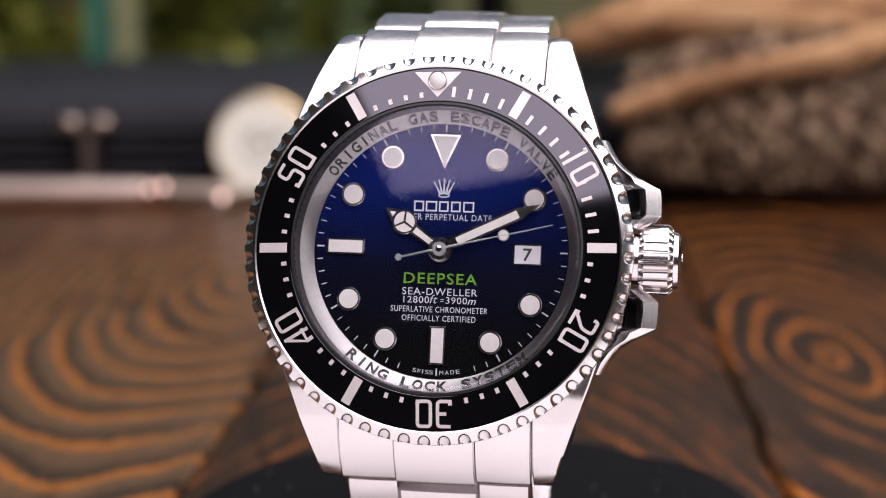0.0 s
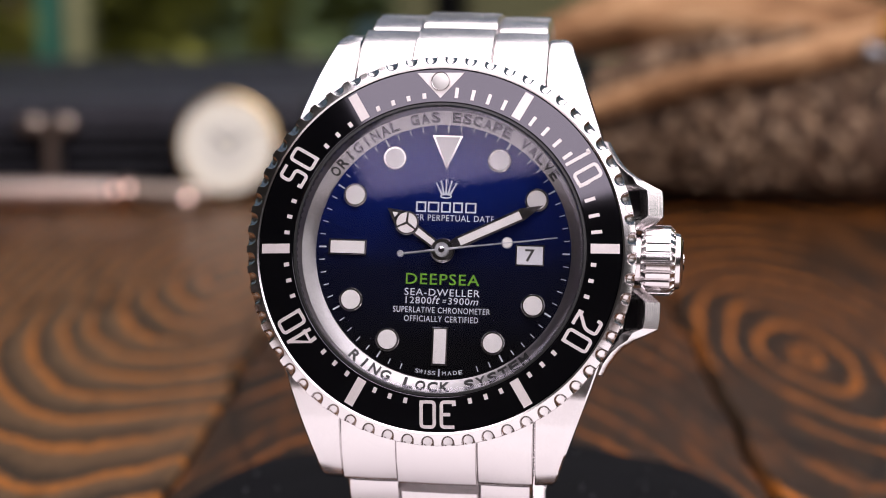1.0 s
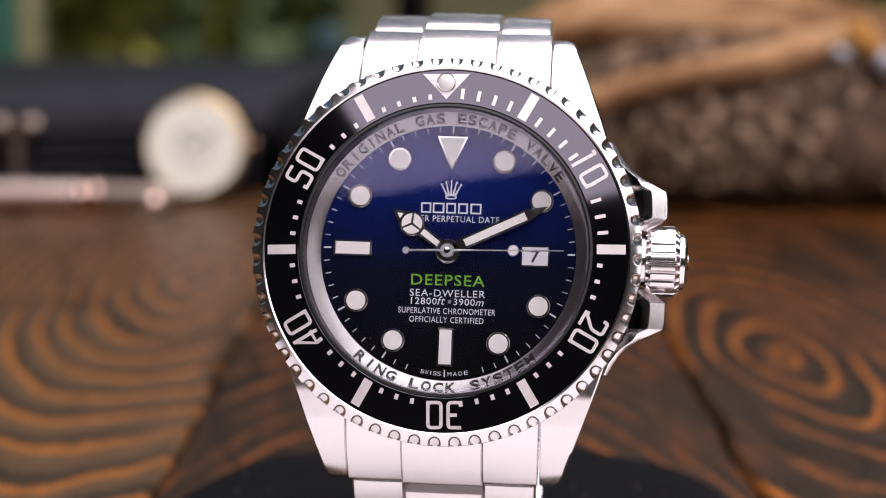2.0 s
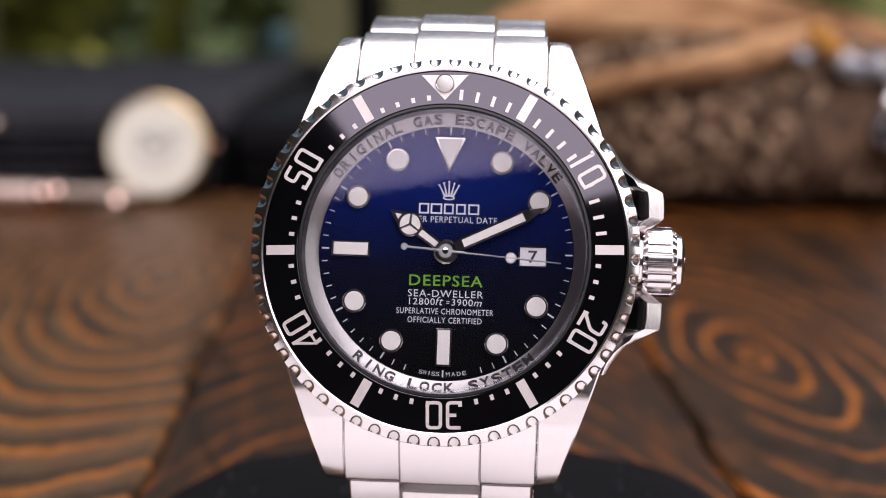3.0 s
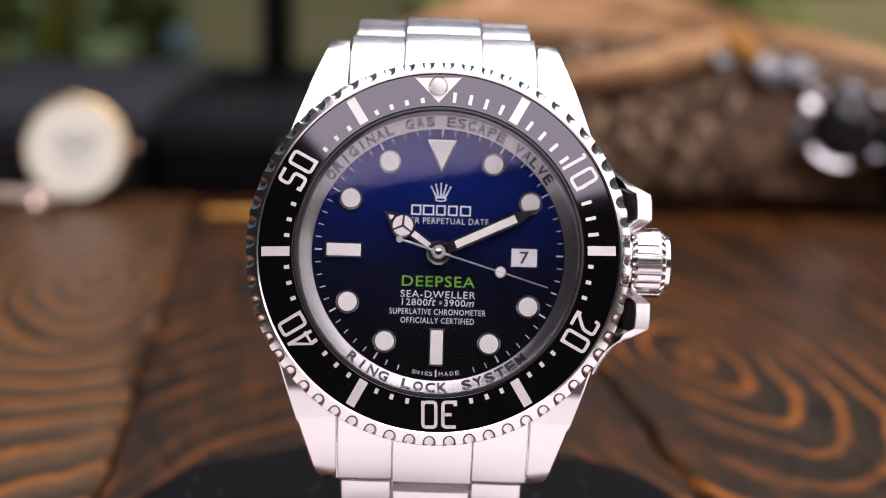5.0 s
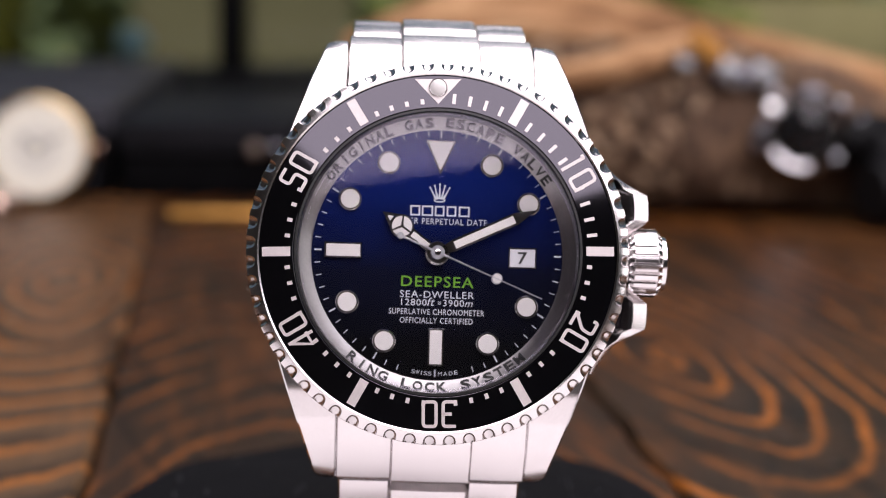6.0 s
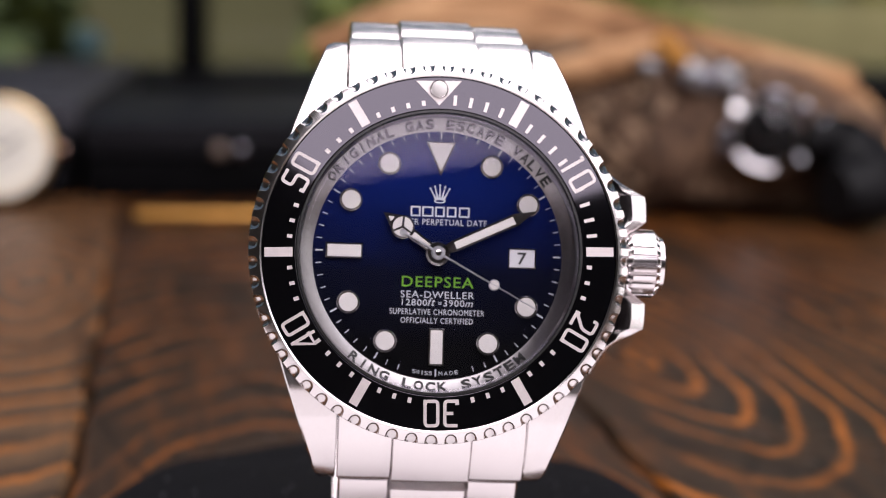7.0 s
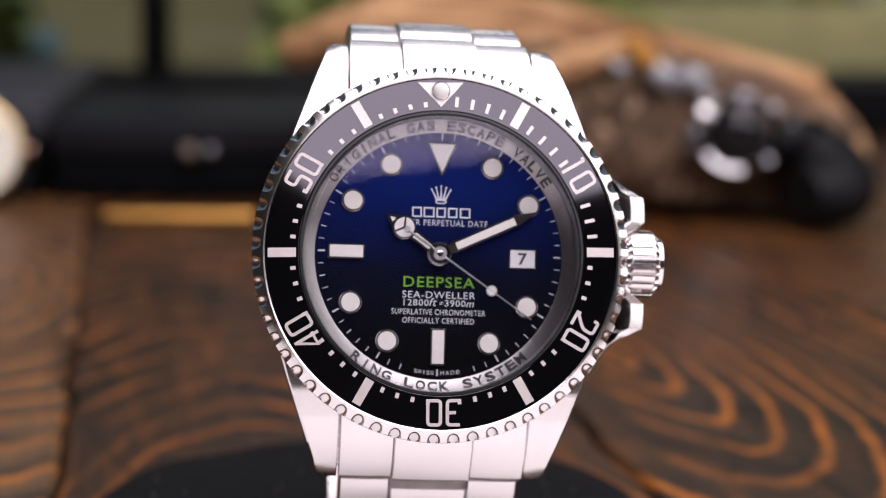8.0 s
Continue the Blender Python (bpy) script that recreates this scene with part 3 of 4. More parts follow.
    lettering("OYSTER PERPETUAL DATE", 11.6, 0.72, WHITE_INK, dial, -0.1, 3.75, d)
    lettering("DEEPSEA", 8.55, 1.28, GREEN_INK, dial, 0, -3.4, d, bold=0.006)
    lettering("SEA-DWELLER", 8.75, 0.82, WHITE_INK, dial, 0, -4.92, d, bold=-0.002)
    for text, x0, x1, tall, lean in (("12800", -4.2, -1.2, 0.78, 0.0), ("ft", -1.12, -0.22, 0.98, 0.3), ("=", 0.1, 0.52, 0.3, 0.2), ("3900", 0.75, 3.22, 0.78, 0.0), ("m", 3.3, 4.25, 0.56, 0.3)):
        lettering(text, x1 - x0, tall, WHITE_INK, dial, (x0 + x1) / 2, -6.27 + tall / 2 if text != "=" else -5.9, d, shear=lean)
    lettering("SUPERLATIVE CHRONOMETER", 11.25, 0.68, WHITE_INK, dial, 0, -6.98, d)
    lettering("OFFICIALLY CERTIFIED", 8.6, 0.68, WHITE_INK, dial, 0, -8.0, d)
    for text, a0, a1 in (("SWISS", 190.3, 182.4), ("MADE", 177.6, 169.9)):
        for i, ch in enumerate(text):
            a = a0 + (a1 - a0) * i / (len(text) - 1)
            lettering(ch, 0.1 if ch == "I" else 0.44, 0.46, WHITE_INK, dial, 14.25 * math.sin(radians(a)), 14.25 * math.cos(radians(a)), d, a + 180, "small_letter")
    # maker's emblem and name as plain shapes
    bm = bmesh.new()
    for k in range(5):
        a = radians((k - 2) * 14)
        u = Vector((math.sin(a), math.cos(a)))
        v = Vector((u.y, -u.x))
        o, L = Vector(((k - 2) * 0.22, -0.75)), 1.65 - 0.12 * abs(k - 2)
        slab([tuple(o - v * 0.13), tuple(o + v * 0.13), tuple(o + u * L + v * 0.05), tuple(o + u * L - v * 0.05)], d, d + 0.06, 0, bm)
        tip = o + u * (L + 0.08)
        slab(circle(0.12, 10, tip.x, tip.y), d, d + 0.06, 0, bm)
    ribbon([(0.62 * math.sin(q), -0.9 + 0.2 * math.cos(q)) for q in [2 * math.pi * i / 20 for i in range(20)]], 0.14, d, d + 0.06, True, bm)
    part("emblem", bm, WHITE_INK, dial, "small white printed emblem", pose(0, 0, 7.2 * MM))
    bm = bmesh.new()
    for x, w in ((-2.95, 1.0), (-1.5, 1.15), (-0.05, 0.95), (1.35, 0.95), (2.85, 1.1)):
        ribbon([(x - w / 2, -0.52), (x - w / 2, 0.52), (x + w / 2, 0.52), (x + w / 2, -0.52)], 0.19, d, d + 0.06, True, bm)
    part("name_bars", bm, WHITE_INK, dial, "row of plain white printed shapes", pose(0.1 * MM, 0, 5.0 * MM))

    part("crystal", lathe([(15.6 * i / 26, -0.74 + 0.19 * (i / 26) ** 2) for i in range(27)] + [(15.9, -0.55), (16.2, -0.42), (16.35, -0.2), (16.4, 0.4), (15.5, 0.5), (0, 0.5)], 160), CRYSTAL, watch, "clear domed sapphire crystal", sharp=60)


def build_pointers():
    made = {}
    lift = pose(0.0, 0, 0.15 * MM)

    def pointer(name, bm, label):
        made[name] = part(name, bm, [SATIN_STEEL if name == "second_hand" else STEEL_POLISHED, LUME], watch, label, sharp=30)
        return made[name]
    # hour hand with a three-spoked ring
    y = 3.5
    bm = slab(circle(1.45, 40), y, y + 0.25, 0.08)
    slab([(-0.55, 0.5), (-0.62, 4.0), (0.62, 4.0), (0.55, 0.5)], y, y + 0.2, 0.0, bm)
    slab([(-0.32, 1.3), (-0.36, 3.75), (0.36, 3.75), (0.32, 1.3)], y - 0.03, y + 0.1, 0.0, bm, 1)
    slab(circle(1.42, 40, 0, 5.25), y, y + 0.2, 0.06, bm)
    for k in range(3):
        a0, a1 = 120 * k + 60 + 5, 120 * k + 180 - 5
        wedge = [(1.2 * math.sin(radians(a)), 5.25 + 1.2 * math.cos(radians(a))) for a in np.linspace(a0, a1, 12)]
        mid = radians((a0 + a1) / 2)
        slab([(0.16 * math.sin(mid), 5.25 + 0.16 * math.cos(mid))] + wedge, y - 0.03, y + 0.1, 0.0, bm, 1)
    slab([(-1.05, 6.15), (0, 8.1), (1.05, 6.15)], y, y + 0.2, 0.0, bm)
    slab([(-0.35, 6.75), (0, 7.4), (0.35, 6.75)], y - 0.02, y + 0.1, 0.0, bm, 1)
    pointer("hour_hand", bm, "steel hour hand with white filled ring")
    # minute hand
    y = 3.0
    bm = slab(circle(1.35, 40), y, y + 0.25, 0.1)
    slab([(-0.4, 0.6), (-0.72, 2.0), (-0.74, 10.2), (0, 12.75), (0.74, 10.2), (0.72, 2.0), (0.4, 0.6)], y, y + 0.2, 0.08, bm)
    slab([(-0.44, 2.2), (-0.47, 9.9), (0.47, 9.9), (0.44, 2.2)], y - 0.04, y + 0.1, 0.0, bm, 1)
    pointer("minute_hand", bm, "steel minute hand filled with white")
    # seconds hand with a luminous dot and a round counterweight
    y = 2.5
    bm = slab(circle(0.85, 32), y, y + 0.3, 0.12)
    slab(circle(0.28, 20), y - 0.15, y + 0.1, 0.05, bm)
    loft([[(-w, y + 0.12, z), (-w * 0.5, y - 0.04, z), (w * 0.5, y - 0.04, z), (w, y + 0.12, z)] for z, w in ((-4.6, 0.15), (0, 0.15), (13.4, 0.08))], bm)
    slab(circle(0.42, 24, 0, -4.8), y, y + 0.15, 0.08, bm)
    slab(circle(0.68, 32, 0, 7.6), y, y + 0.15, 0.05, bm)
    slab(circle(0.54, 32, 0, 7.6), y - 0.03, y + 0.1, 0.02, bm, 1)
    pointer("second_hand", bm, "thin steel seconds hand with a white dot")
    part("hand_post", lathe([(0, 2.2), (0.35, 2.25), (0.4, 2.5), (0.4, 4.3), (0, 4.3)], 24), STEEL_POLISHED, watch, m=lift)
    return made


build_bezel()
build_case()
build_crown()
build_bracelet()
build_dial()
POINTERS = build_pointers()


# ---- the room, the table and the window ----
CM = 0.01


def build_room():
    t = 0.12
    x0, x1, y0, y1, z0, z1 = -2.2, 2.4, -2.6, 0.80, -0.75, 1.85
    solo("floor", box(x0 - t, x1 + t, y0 - t, y1 + t, z0 - t, z0), FLOOR_PAINT, "plain dark screed floor", "floor", kind="structure")
    solo("ceiling", box(x0 - t, x1 + t, y0 - t, y1 + t, z1, z1 + t), CEILING_PAINT, "plain pale ceiling", "ceiling", kind="structure")
    solo("wall_west", box(x0 - t, x0, y0, y1, z0, z1), WALL_PAINT, "plain painted wall", "wall", kind="structure")
    solo("wall_east", box(x1, x1 + t, y0, y1, z0, z1), WALL_PAINT, "plain painted wall", "wall", kind="structure")
    solo("wall_south", box(x0 - t, x1 + t, y0 - t, y0, z0, z1), WALL_PAINT, "plain painted wall", "wall", kind="structure")
    bm = box(x0 - t, x1 + t, y1, y1 + t, z0, 0.015)
    box(x0 - t, x1 + t, y1, y1 + t, 1.5, z1, 0, bm)
    box(x0 - t, -1.6, y1, y1 + t, 0.015, 1.5, 0, bm)
    box(1.9, x1 + t, y1, y1 + t, 0.015, 1.5, 0, bm)
    solo("wall_north", bm, WALL_PAINT, "wall with a wide window opening", "wall", kind="structure")
    win = thing("window_1", "wide window with black frame and clear panes", "window", pose(0, y1 + 0.02, 0), kind="structure")
    part("window_sill", box(-1.6, 1.9, -0.06, 0.06, -0.012, 0.026, 0.003), FRAME_BLACK, win)
    part("top_rail", box(-1.6, 1.9, -0.02, 0.05, 1.44, 1.5, 0.003), FRAME_BLACK, win)
    for a, b in ((-1.6, -1.55), (-0.76, -0.70), (-0.083, -0.068), (0.62, 0.68), (1.25, 1.31), (1.85, 1.9)):
        part("mullion", box(a, b, -0.02, 0.05, 0.026, 1.44, 0.002), FRAME_BLACK, win)
    edges = [-1.55, -0.76, -0.70, -0.083, -0.068, 0.62, 0.68, 1.25, 1.31, 1.85]
    for a, b in zip(edges[::2], edges[1::2]):
        ob = part("pane", box(a, b, 0.012, 0.018, 0.026, 1.44), PANE, win)
        ob.visible_shadow = False


def build_table():
    table = thing("table", "dark-stained plank table with burnt orange grain", "table", pose(0, 0, 0, 0, 0, 4.0))
    edges = [-0.75, -0.645, -0.545, -0.445, -0.345, -0.245, -0.146, -0.048, 0.050, 0.150, 0.25, 0.35, 0.45, 0.55, 0.65, 0.76]
    chosen = {-0.146: WOOD_PALE, -0.048: WOOD_STREAKED, 0.050: WOOD_BURNT, -0.245: WOOD_OUTER, -0.445: WOOD_OUTER}
    for a, b in zip(edges, edges[1:]):
        bm = bmesh.new()
        rows = []
        for i in range(128):
            y = -0.55 + 0.01 * i
            wob = [0.0018 * noise.noise(Vector((x * 37, y * 40, 2))) + 0.0009 * noise.noise(Vector((x * 91, y * 160, 5))) for x in (a, b)]
            x0, x1 = a + 0.0004 + wob[0], b - 0.0004 + wob[1]
            rows.append([bm.verts.new(p) for p in ((x0, y, -0.032), (x0, y, -0.0012), (x0 + 0.0011, y, 0), (x1 - 0.0011, y, 0), (x1, y, -0.0012), (x1, y, -0.032))])
        for p, q in zip(rows, rows[1:]):
            for k in range(6):
                bm.faces.new((p[k], p[(k + 1) % 6], q[(k + 1) % 6], q[k]))
        bm.faces.new(rows[0]), bm.faces.new(rows[-1][::-1])
        part("plank", bm, chosen.get(a, WOOD_PLAIN), table)
    for x in (-0.68, 0.68):
        for y in (-0.48, 0.62):
            part("leg", box(x - 0.035, x + 0.035, y - 0.035, y + 0.035, -0.75, -0.033, 0.003), WOOD_PLAIN, table)


def build_pad():
    rings = [(0, 5.2), (20, 5.2), (34, 5.1), (38.5, 4.7), (40.6, 3.4), (41.2, 1.6), (41, 0.0), (0, 0)]
    fill = [(r * 1.07, d) for r, d in rings]
    dense = [(float(np.interp(s, range(8), [r for r, d in fill])), float(np.interp(s, range(8), [d for r, d in fill]))) for s in np.linspace(0, 7, 43)]
    bm = lathe(dense, 140, "Z")
    for v in bm.verts:
        r = math.hypot(v.co.x, v.co.y)
        if v.co.z > 0.0004:
            k = noise.noise(Vector((v.co.x * 60, v.co.y * 60, 3))) * 0.0009 * min(1, r / 0.03)
            v.co.z += k if r > 0.03 else 0
        w = 1 + 0.035 * noise.noise(Vector((v.co.x * 40 + 5, v.co.y * 40, 1)))
        v.co.x, v.co.y = v.co.x * w, v.co.y * w
    pad = thing("display_pad", "round black felt display pad lying on the table", "display pad", pose(-0.004, 0.0625, 0))
    part("cover", bm, FELT, pad)
    rnd, lint = random.Random(3), bmesh.new()
    for k in range(40):
        r, a = 0.037 * rnd.random() ** 0.5, rnd.uniform(0, 6.28)
        q, u = rnd.uniform(0.00008, 0.0003), rnd.uniform(0, 3.14)
        x, y, z = r * math.cos(a), r * math.sin(a), 0.0055
        w = Vector((math.cos(u), math.sin(u), 0.2)) * q
        v = Vector((-math.sin(u), math.cos(u), 0.3)) * q * 0.5
        top, low = Vector((x, y, z + 0.0002)), Vector((x, y, z - 0.0006))
        four = [lint.verts.new(top + o) for o in (w, v, -w, -v)]
        foot = lint.verts.new(low)
        lint.faces.new(four)
        for i in range(4):
            lint.faces.new((four[i], foot, four[(i + 1) % 4]))
    tagged(part("lint", lint, plain("grey_lint", (0.1, 0.1, 0.11), 0.9, 0.0, 900, 0.2), pad, "specks of pale lint"), kind="stuff")


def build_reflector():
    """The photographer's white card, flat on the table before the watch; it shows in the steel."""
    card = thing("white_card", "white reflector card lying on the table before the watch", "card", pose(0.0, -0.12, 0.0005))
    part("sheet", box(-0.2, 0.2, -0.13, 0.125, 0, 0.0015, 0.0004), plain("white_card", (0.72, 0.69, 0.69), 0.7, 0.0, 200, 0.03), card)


build_room()
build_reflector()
build_table()
build_pad()


# ---- things behind the watch ----
DARK_CHROME = plain("worn_chrome", (0.36, 0.29, 0.24), 0.42, 1.0, 500, 0.1)
# A lighter black than the box body has, used for its lid.
LEATHER_DULL = plain("lid_leather", (0.009, 0.009, 0.011), 0.5, 0.0, 700, 0.3, 0.0002, sheen=0.1)


def build_black_case():
    c = thing("black_case", "closed black leather case with grey lid and metal latch", "case", pose(0, 0, 0))
    part("body", box(-0.66, -0.098, 0.476, 0.755, 0.0005, 0.0205, 0.003), LEATHER, c)
    part("lid", box(-0.661, -0.097, 0.475, 0.756, 0.0225, 0.0345, 0.004), GREY_LID, c, "ribbed grey lid")
    part("seam_strip", box(-0.66, -0.098, 0.478, 0.753, 0.02, 0.023), RUBBER, c)
    for y in (0.53, 0.6, 0.67):
        part("rib", box(-0.655, -0.104, y, y + 0.012, 0.0343, 0.0357, 0.0006), GREY_LID, c)
    for z in (0.0065, 0.0125, 0.0185):
        part("front_rib", box(-0.655, -0.104, 0.4745, 0.4765, z, z + 0.0016, 0.0005), GREY_LID, c)
    latch = part("latch", box(-0.1925, -0.1885, 0.4685, 0.4755, 0.004, 0.026, 0.0012), DARK_CHROME, c, "worn metal latch")
    for x in (-0.1962, -0.1845):
        part("latch_knob", lathe([(0, -5), (2.6, -4.2), (3.6, -1.5), (3.6, 1.5), (2.6, 4.2), (0, 5)], 20, "X"), DARK_CHROME, latch, "", pose(x, 0.467, 0.0265))


def build_low_case():
    c = thing("jewellery_box", "low black box with flat lid and metal clasp", "box", pose(0, 0, 0))
    part("body", box(-0.094, 0.09, 0.47, 0.63, 0.0005, 0.015, 0.002), LEATHER, c)
    part("lid", box(-0.095, 0.091, 0.468, 0.632, 0.0162, 0.0282, 0.004), LEATHER_DULL, c, "padded lid")
    part("clasp", lathe([(0, -3), (2.4, -2.4), (2.8, 0), (2.8, 3)], 24), DARK_CHROME, c, "small round metal clasp", pose(-0.046, 0.467, 0.0185))
    part("clasp_stud", lathe([(0, -3), (2.0, -2.2), (2.4, 0), (2.4, 3)], 24), DARK_STEEL, c, "", pose(-0.0385, 0.467, 0.0185))


def build_white_watch():
    m = pose(-0.1203, 0.450, 0.0203, -8, 0, 0)
    w = thing("white_watch", "round watch with an ivory dial, propped upright", "watch", m)
    part("case", lathe([(0, 6), (17.0, 6), (18.3, 4.5), (18.5, 0), (18.0, -1.6), (17.0, -2.0), (16.6, -1.0), (0, -1.0)], 72), GOLD, w, "thin polished gold bezel")
    part("dial", lathe([(0, -1.3), (16.7, -1.3), (16.7, -1.0), (0, -1.0)], 72), IVORY, w, "plain ivory dial")
    part("centre_ring", lathe([(4.2, -1.3), (4.2, -1.45), (7.4, -1.45), (7.4, -1.3)], 48, close=True), plain("grey_print", (0.62, 0.6, 0.55), 0.5, 0.0, 300, 0.06), w)
    for h in range(12):
        part("hour_marker", slab([(-0.25, 13), (0.25, 13), (0.25, 15.5), (-0.25, 15.5)], -1.5, -1.3), AMBER, w, m=pose(0, 0, 0, 0, h * 30, 0))
    part("hour_hand", slab([(-0.4, -1.5), (0.4, -1.5), (0.15, 8.5), (-0.15, 8.5)], -1.9, -1.7), DARK_STEEL, w, m=pose(0, 0, 0, 0, -50, 0))
    part("minute_hand", slab([(-0.35, -1.5), (0.35, -1.5), (0.1, 13), (-0.1, 13)], -2.2, -2.0), DARK_STEEL, w, m=pose(0, 0, 0, 0, 62, 0))
    part("crown", lathe([(1.6, 18.5), (1.9, 19.5), (1.9, 21.5), (1.2, 22), (0, 22)], 24, "X"), CHROME, w, "", pose(0, 0.002, 0))
    part("strap", box(-0.009, 0.009, 0.0035, 0.007, -0.0205, -0.012, 0.001), LEATHER, w)
    part("stand", box(-0.012, 0.012, 0.006, 0.0105, -0.0195, 0.012, 0.001), LEATHER, w)


def build_pen():
    p = thing("pen", "slim metal pen lying on the table", "pen", pose(-0.208, 0.432, 0.0056, 0, 0, -1))
    part("barrel", lathe([(0, -110), (2.8, -109), (4.4, -100), (4.7, -60), (4.7, 30), (4.4, 50), (4.2, 52), (0, 52)], 40, "X"), ROSE_GOLD, p, "rose-tinted polished barrel")
    part("ring", lathe([(4.4, 52), (5.4, 53), (5.4, 57), (4.4, 58)], 40, "X"), CHROME, p)
    part("cone", lathe([(4.2, 58), (3.8, 70), (3.0, 82), (1.4, 86), (0, 87)], 40, "X"), DARK_CHROME, p)
    # Added domes, tilted to mirror the softbox as the pen's bright glints.
    glint_dome = lathe([(0, -1.0), (1.2, -0.85), (2.1, -0.45), (2.6, 0), (2.6, 2), (0, 2)], 28)
    bright = part("glint_dome", glint_dome, CHROME, p, "small rosy dome added to make a glint", pose(0.0525, -0.005, 0.0012, -20, 0, 18), 80)
    part("glint_dome", bright.data, CHROME, p, "small rosy dome added to make a glint", pose(0.0575, -0.005, 0.0018, -20, 0, 18))
    part("glint_dome", bright.data, CHROME, p, "small rosy dome added to make a glint", pose(0.0785, -0.006, -0.0015, -20, 0, 18))
    part("loop", lathe([(r * 1.0, d) for r, d in ((9.5, -0.9), (10.8, -0.9), (10.8, 0.9), (9.5, 0.9))], 48, "Z", close=True), DARK_CHROME, p, "dark metal loop", pose(0.072, 0, -0.0035))
    part("clip", box(-0.09, -0.045, -0.0013, 0.0013, 0.0045, 0.0058, 0.0006), CHROME, p)
    # Reflected light on the tabletop, modelled as a brass-coloured rod.
    b = thing("light_patch_rod", "brass-coloured rod standing in for light reflected on the table", "rod", pose(-0.047, 0.412, 0.0022, 0, 0, -2))
    part("shaft", lathe([(0, -25), (1.8, -24.5), (2.1, -23), (2.1, 23), (1.8, 24.5), (0, 25)], 24, "X"), plain("brass", (0.55, 0.29, 0.08), 0.5, 1.0, 500, 0.15), b)


def bark():
    m, n, l, b = nodes("fibrous_bark")
    v = coords(n, l, (1, 1, 0.35))
    f, g = noise_tex(n, l, v, 420, 5, 0.65), noise_tex(n, l, coords(n, l), 70, 4, 0.6)
    add = n.new("ShaderNodeMath")
    add.operation = "MULTIPLY"
    l.new(f, add.inputs[0]), l.new(g, add.inputs[1])
    r = ramp(n, [(0.12, (0.024, 0.013, 0.008)), (0.25, (0.1, 0.055, 0.032)), (0.42, (0.3, 0.18, 0.1))])
    l.new(add.outputs[0], r.inputs[0])
    l.new(r.outputs[0], b.inputs["Base Color"])
    b.inputs["Roughness"].default_value = 0.9
    bump(n, l, add.outputs[0], b, 0.8, 0.002)
    return m


def fibre():
    m, n, l, b = nodes("coarse_fibre")
    g = n.new("ShaderNodeNewGeometry")
    r = ramp(n, [(0.0, (0.03, 0.016, 0.009)), (0.45, (0.15, 0.085, 0.045)), (0.75, (0.38, 0.24, 0.14)), (1.0, (0.58, 0.4, 0.26))])
    l.new(g.outputs["Random Per Island"], r.inputs[0])
    f = noise_tex(n, l, coords(n, l), 900, 4)
    mix = n.new("ShaderNodeMix")
    mix.data_type, mix.blend_type = "RGBA", "MULTIPLY"
    mix.inputs["Factor"].default_value = 0.6
    l.new(r.outputs[0], mix.inputs["A"]), l.new(f, mix.inputs["B"])
    l.new(mix.outputs["Result"], b.inputs["Base Color"])
    b.inputs["Roughness"].default_value = 0.9
    return m


FIBRE = fibre()
BARK = bark()


def tan_wood():
    m, n, l, b = nodes("weathered_tan_wood")
    v = coords(n, l, (0.16, 1, 1))
    f, g = noise_tex(n, l, v, 260, 4, 0.6), noise_tex(n, l, coords(n, l, (0.4, 1, 1)), 55, 3)
    mul = n.new("ShaderNodeMath")
    mul.operation = "MULTIPLY"
    l.new(f, mul.inputs[0]), l.new(g, mul.inputs[1])
    r = ramp(n, [(0.13, (0.13, 0.06, 0.025)), (0.24, (0.36, 0.19, 0.09)), (0.36, (0.52, 0.31, 0.16))])
    l.new(mul.outputs[0], r.inputs[0])
    l.new(r.outputs[0], b.inputs["Base Color"])
    b.inputs["Roughness"].default_value = 0.75
    b.inputs["Specular IOR Level"].default_value = 0.2
    bump(n, l, mul.outputs[0], b, 0.7, 0.003)
    return m


TAN_WOOD = tan_wood()


def tube(points, radii, count=24, flat=1.0, per=6):
    """A rounded body along a line in cm, with a radius for each point."""
    line = spline(points, per)
    n = len(line)
    rad = [float(np.interp(i / (n - 1), np.linspace(0, 1, len(radii)), radii)) for i in range(n)]
    bm, rings = bmesh.new(), []
    for i, p in enumerate(line):
        d = (line[min(i + 1, n - 1)] - line[max(i - 1, 0)]).normalized()
        a = d.cross(Vector((0, 0, 1)))
        a = a.normalized() if a.length > 1e-3 else Vector((1, 0, 0))
        b = a.cross(d).normalized()
        rings.append([bm.verts.new((p + (a * math.cos(q) + b * math.sin(q) * flat) * rad[i]) * CM) for q in [2 * math.pi * k / count for k in range(count)]])
    for r0, r1 in zip(rings, rings[1:]):
        for k in range(count):
            bm.faces.new((r0[k], r0[(k + 1) % count], r1[(k + 1) % count], r1[k]))
    bm.faces.new(rings[0][::-1]), bm.faces.new(rings[-1])
    return bm


